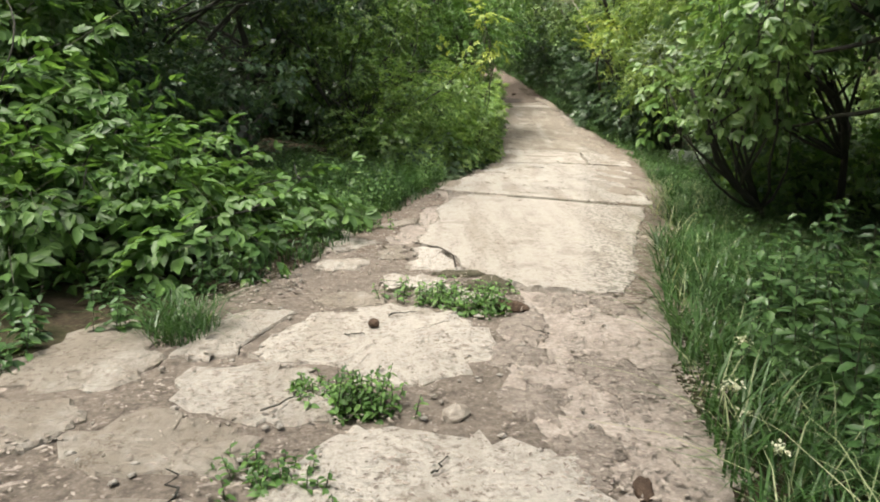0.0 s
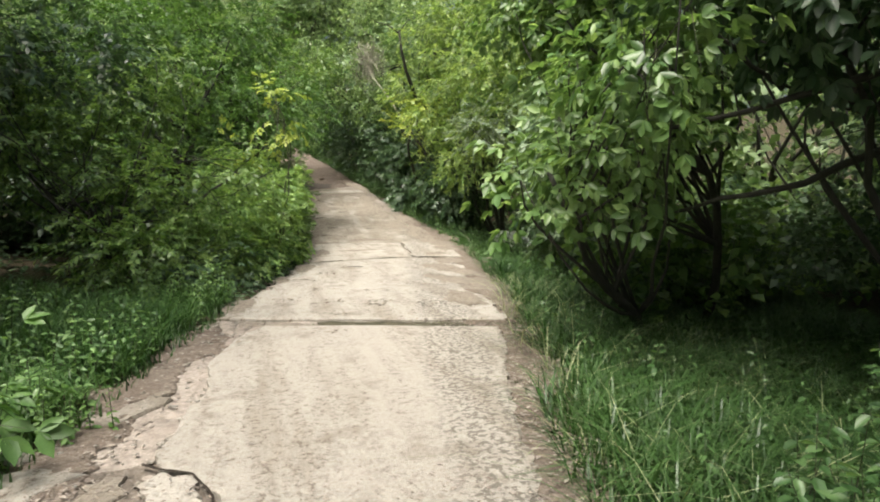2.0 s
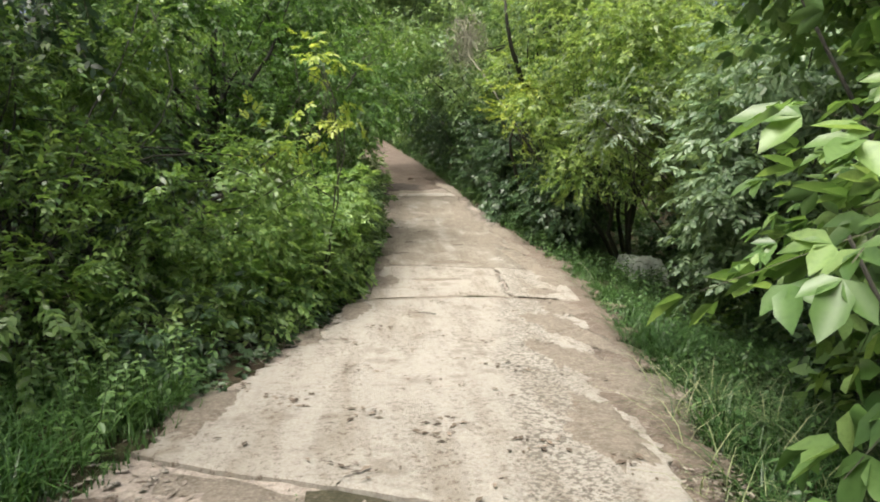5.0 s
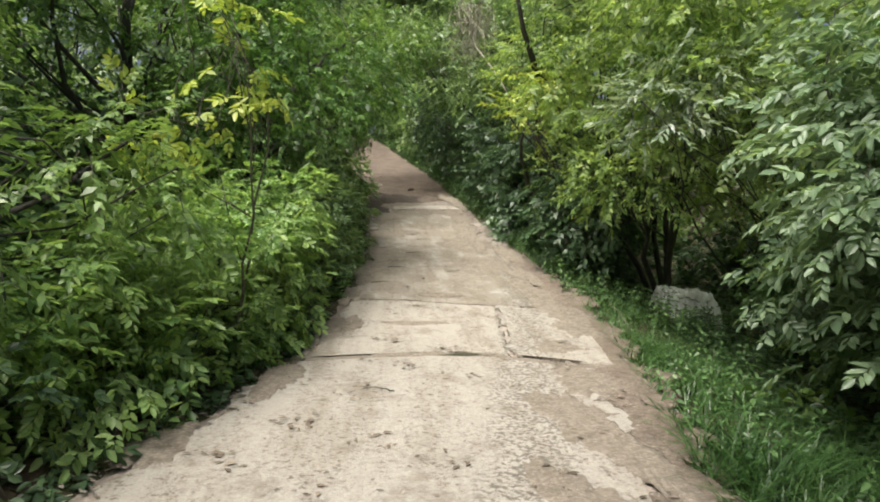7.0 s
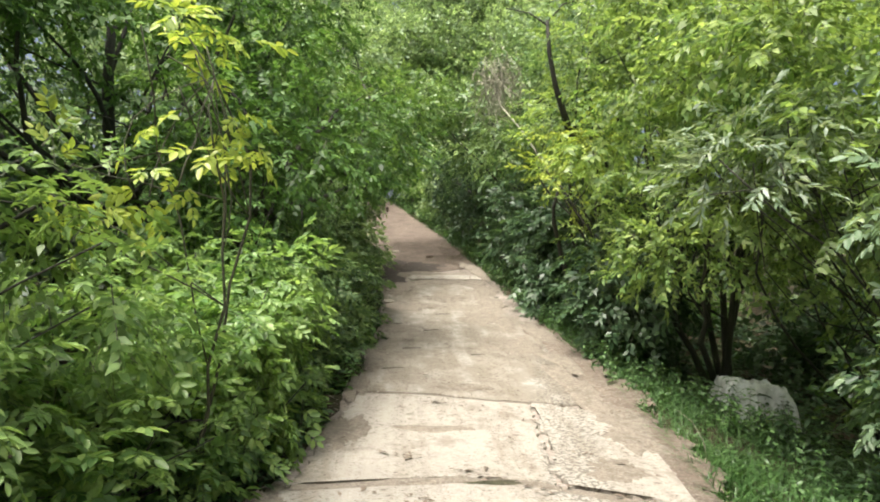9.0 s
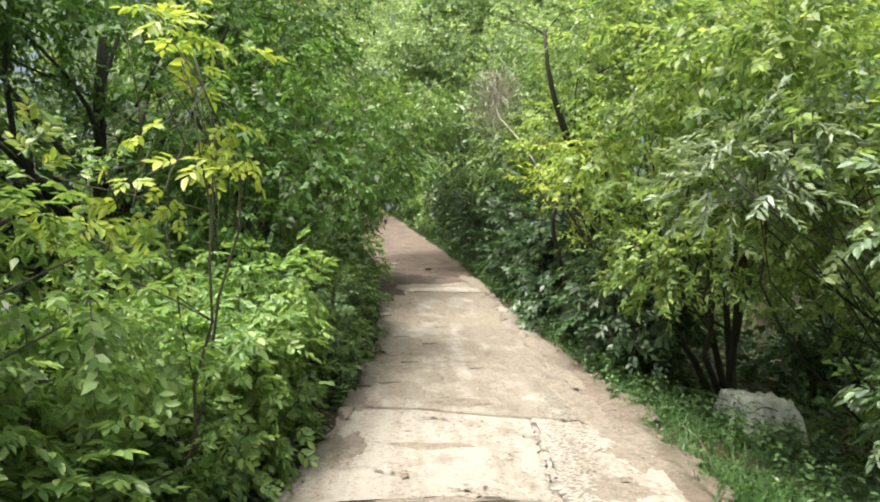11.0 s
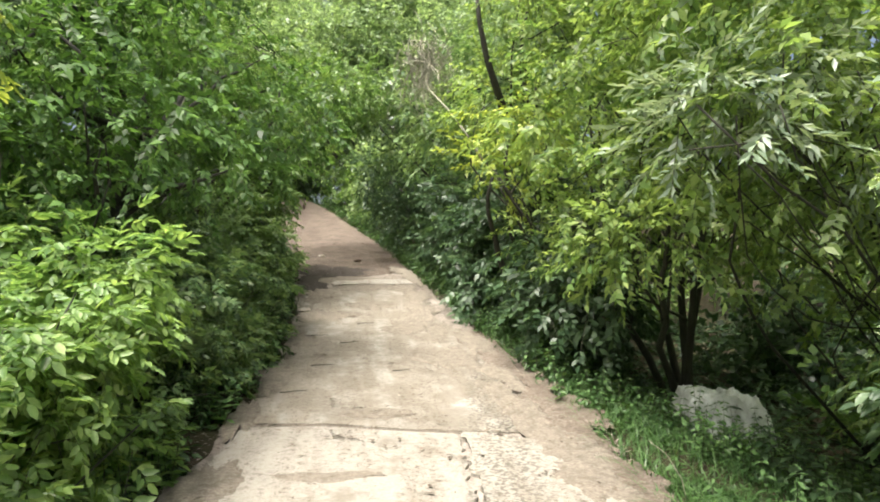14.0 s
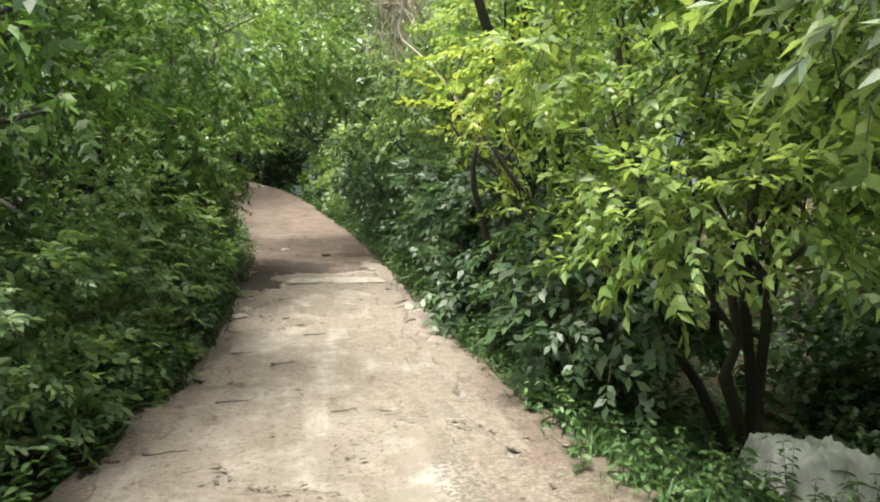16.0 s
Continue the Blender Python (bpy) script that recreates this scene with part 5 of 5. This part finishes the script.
of = np.array([(0, 1, 4), (1, 2, 4), (2, 3, 4), (3, 0, 4), (1, 0, 5), (2, 1, 5), (3, 2, 5), (0, 3, 5)])
ss = srng.uniform(0.005, 0.016, n)
V = (octa[None] * ss[:, None, None] * srng.uniform(0.6, 1.4, (n, 6, 3))) + np.c_[bx, by, rise(by) + 0.028][:, None]
tagged(mesh_of("gravel", V.reshape(-1, 3), (of[None] + 6 * np.arange(n)[:, None, None]).reshape(-1, 3), STONE), "small pale stones scattered over the track", "gravel", kind="stuff")


n = 420
by = srng.uniform(0.9, 10.5, n)
bx = left_of(by) + 0.1 + (np.interp(by, (0.9, 5, 10.5), (0.7, 0.6, 0.2)) - left_of(by)) * srng.uniform(0, 1, n)
ss = srng.uniform(0.012, 0.034, n)
V = (octa[None] * ss[:, None, None] * srng.uniform(0.5, 1.3, (n, 6, 3)) * (1, 1, 0.55)) + np.c_[bx, by, rise(by) + 0.024][:, None]
tagged(mesh_of("rubble", V.reshape(-1, 3), (of[None] + 6 * np.arange(n)[:, None, None]).reshape(-1, 3), CONCRETE), "crumbled concrete bits between the broken slabs", "rubble", kind="stuff")


def stick(x, y, length, yaw, lift, label="thin dead stick lying on the track", r=0.006, mat=None):
    rng = np.random.default_rng(int(abs(x * 100 + y * 1000)))
    n = 7
    t = np.linspace(-0.5, 0.5, n)
    px = x + length * t * math.cos(yaw) + rng.normal(0, 0.012, n)
    py = y + length * t * math.sin(yaw) + rng.normal(0, 0.012, n)
    V, F = tube([np.c_[px, py, rise(py) + lift + r, np.linspace(r, r * 0.5, n)]], 6)
    return tagged(mesh_of("stick", V, F, mat or BARK, smooth=True), label, "stick", "sticks on the track")


for q in ((-0.72, 2.98, 0.3, 0.9, 0.045), (0.02, 2.42, 0.16, 1.1, 0.045), (-1.0, 2.25, 0.25, 1.9, 0.04), (-0.25, 4.3, 0.22, 0.4, 0.045), (0.65, 4.1, 0.2, 2.2, 0.02), (2.25, 14.9, 0.3, 2.6, 0.05), (3.0, 22.6, 0.3, 0.2, 0.05), (2.5, 23.1, 0.35, 0.1, 0.05), (3.6, 20.9, 0.25, 0.3, 0.05), (2.6, 21.3, 0.28, 0.2, 0.05), (3.3, 23.9, 0.3, 0.15, 0.05), (2.3, 20.1, 0.3, 0.2, 0.05), (-0.5, 3.9, 0.12, 0.2, 0.04), (-2.0, 4.5, 0.45, 0.1, 0.06)):
    stick(*q)


def weed_clump(x, y, count, height, size, seed, label):
    rng = np.random.default_rng(seed)
    t = thing("weed_clump", (x, y, float(rise(y))), label, "weed")
    for _ in range(count):
        px, py = x + rng.normal(0, size, 1), y + rng.normal(0, size * 0.6, 1)
        sprig = herbs("sprig", "", px, py, height * rng.uniform(0.5, 1.1, 1), LEAF_DEEP, rng, 0.62, "")
        if "kind" in sprig:
            del sprig["kind"]
        under(sprig, t)
    return t


weed_clump(-0.37, 2.95, 40, 0.24, 0.085, 1, "broad-leaved weed clump growing in a slab crack")
weed_clump(-0.62, 3.12, 20, 0.13, 0.1, 2, "small green weeds in a slab crack")
weed_clump(-0.62, 2.34, 34, 0.13, 0.13, 3, "low green weed clump between the slabs")
weed_clump(0.0, 4.68, 54, 0.2, 0.2, 4, "green weeds along the edge of the slab")
weed_clump(0.33, 4.5, 40, 0.22, 0.12, 5, "green weeds beside the dark stone")
weed_clump(-0.95, 7.1, 30, 0.34, 0.15, 6, "leafy green plant at the dirt edge")
weed_clump(0.5, 5.0, 22, 0.10, 0.14, 7, "small weeds in the eroded hollow")
for fx, fy, fz in ((1.38, 2.85, 0.22), (1.36, 2.68, 0.18), (1.4, 2.45, 0.16), (1.62, 3.3, 0.3)):
    rg = np.random.default_rng(int(fx * 1000))
    z0 = float(ground_z(fx, fy))
    ft = thing("flower", (fx, fy, z0), "pale flower head on a green stem at the verge", "flower", "pale verge flowers")
    V, F = tube([[(fx, fy, z0 - 0.03, 0.004), (fx + 0.01, fy, z0 + fz * 0.5, 0.003), (fx, fy + 0.01, z0 + fz, 0.003)]], 5)
    under(mesh_of("stem", V, F, STEM), ft)
    pts = [small_blade(0.022, 0.016) @ rot(rg.uniform(0, 6.28), rg.uniform(-1.2, 1.2)).T + (fx + rg.normal(0, 0.018), fy + rg.normal(0, 0.018), z0 + fz + rg.normal(0, 0.012)) for _ in range(45)]
    under(mesh_of("flower_head", np.concatenate(pts), np.arange(180).reshape(45, 4), FLOWER), ft)
near = lambda cx, cy, r: (lambda x, y: (x - cx) ** 2 + (y - cy) ** 2 < r * r)
grass("grass_tuft", "green grass tuft between the slabs", near(-1.62, 3.95, 0.22), (-2, -1.3, 3.6, 4.3), 1800, 0.34, GRASS, 8, 1.2, 0.004)
grass("grass_tuft", "grass growing in the slab joint", lambda x, y: np.abs(y - (10.42 - 0.45 * x)) < 0.07, (0.9, 2.6, 8.8, 10.6), 900, 0.05, GRASS, 9, 0.6)
grass("grass_tuft", "dry moss and grass in the slab joint", lambda x, y: np.abs(y - (16.97 - 0.21 * x)) < 0.06, (2.6, 3.4, 16, 17), 1500, 0.05, GRASS, 10, 0.6)

# dry hanging vine with a dead tuft, and a dead leaf that dangles from the elm
vt = thing("dead_vine", (4.95, 22.6, float(ground_z(4.95, 22.6)) + 2.0), "dry pale vine stem with a dead tuft hanging in the trees", "vine")
V, F = tube([[(5.15, 22.6, 4.2, 0.02), (4.95, 22.9, 4.7, 0.018), (4.85, 24.0, 5.4, 0.016), (4.7, 25.4, 6.2, 0.014), (4.55, 26.5, 7.3, 0.01)]], 6)
under(mesh_of("stem", V, F, PALE_STEM, smooth=True), vt)
rg = np.random.default_rng(5)
tw = [bough((4.65 + rg.normal(0, 0.25), 25.6 + rg.normal(0, 0.2), 7.0 + rg.normal(0, 0.3)), (4.65 + rg.normal(0, 0.4), 25.6 + rg.normal(0, 0.3), 6.3 + rg.normal(0, 0.4)), 0.008, 0.003, rg, 0.15, 5) for _ in range(170)]
V, F = tube(tw, 3)
under(mesh_of("tuft", V, F, PALE_STEM, label="tangle of dead pale twigs"), vt)
dl = leaf_blade(0.16, 0.07, 0.3, 0.1) @ rot(0.4, -1.45).T + (2.14, 26.48, 3.98)
V, F = tube([[(2.14, 26.48, 3.98, 0.004), (2.12, 26.5, 4.3, 0.004), (1.9, 26.5, 4.6, 0.006)]], 5)
dt = thing("dead_leaf", (2.14, 26.48, 3.98), "dark withered leaf dangling from an overhanging twig", "leaf")
under(mesh_of("leaf", dl, [tuple(q) for q in LEAF_F.tolist()], CLOD), dt)
under(mesh_of("stalk", V, F, BARK), dt)
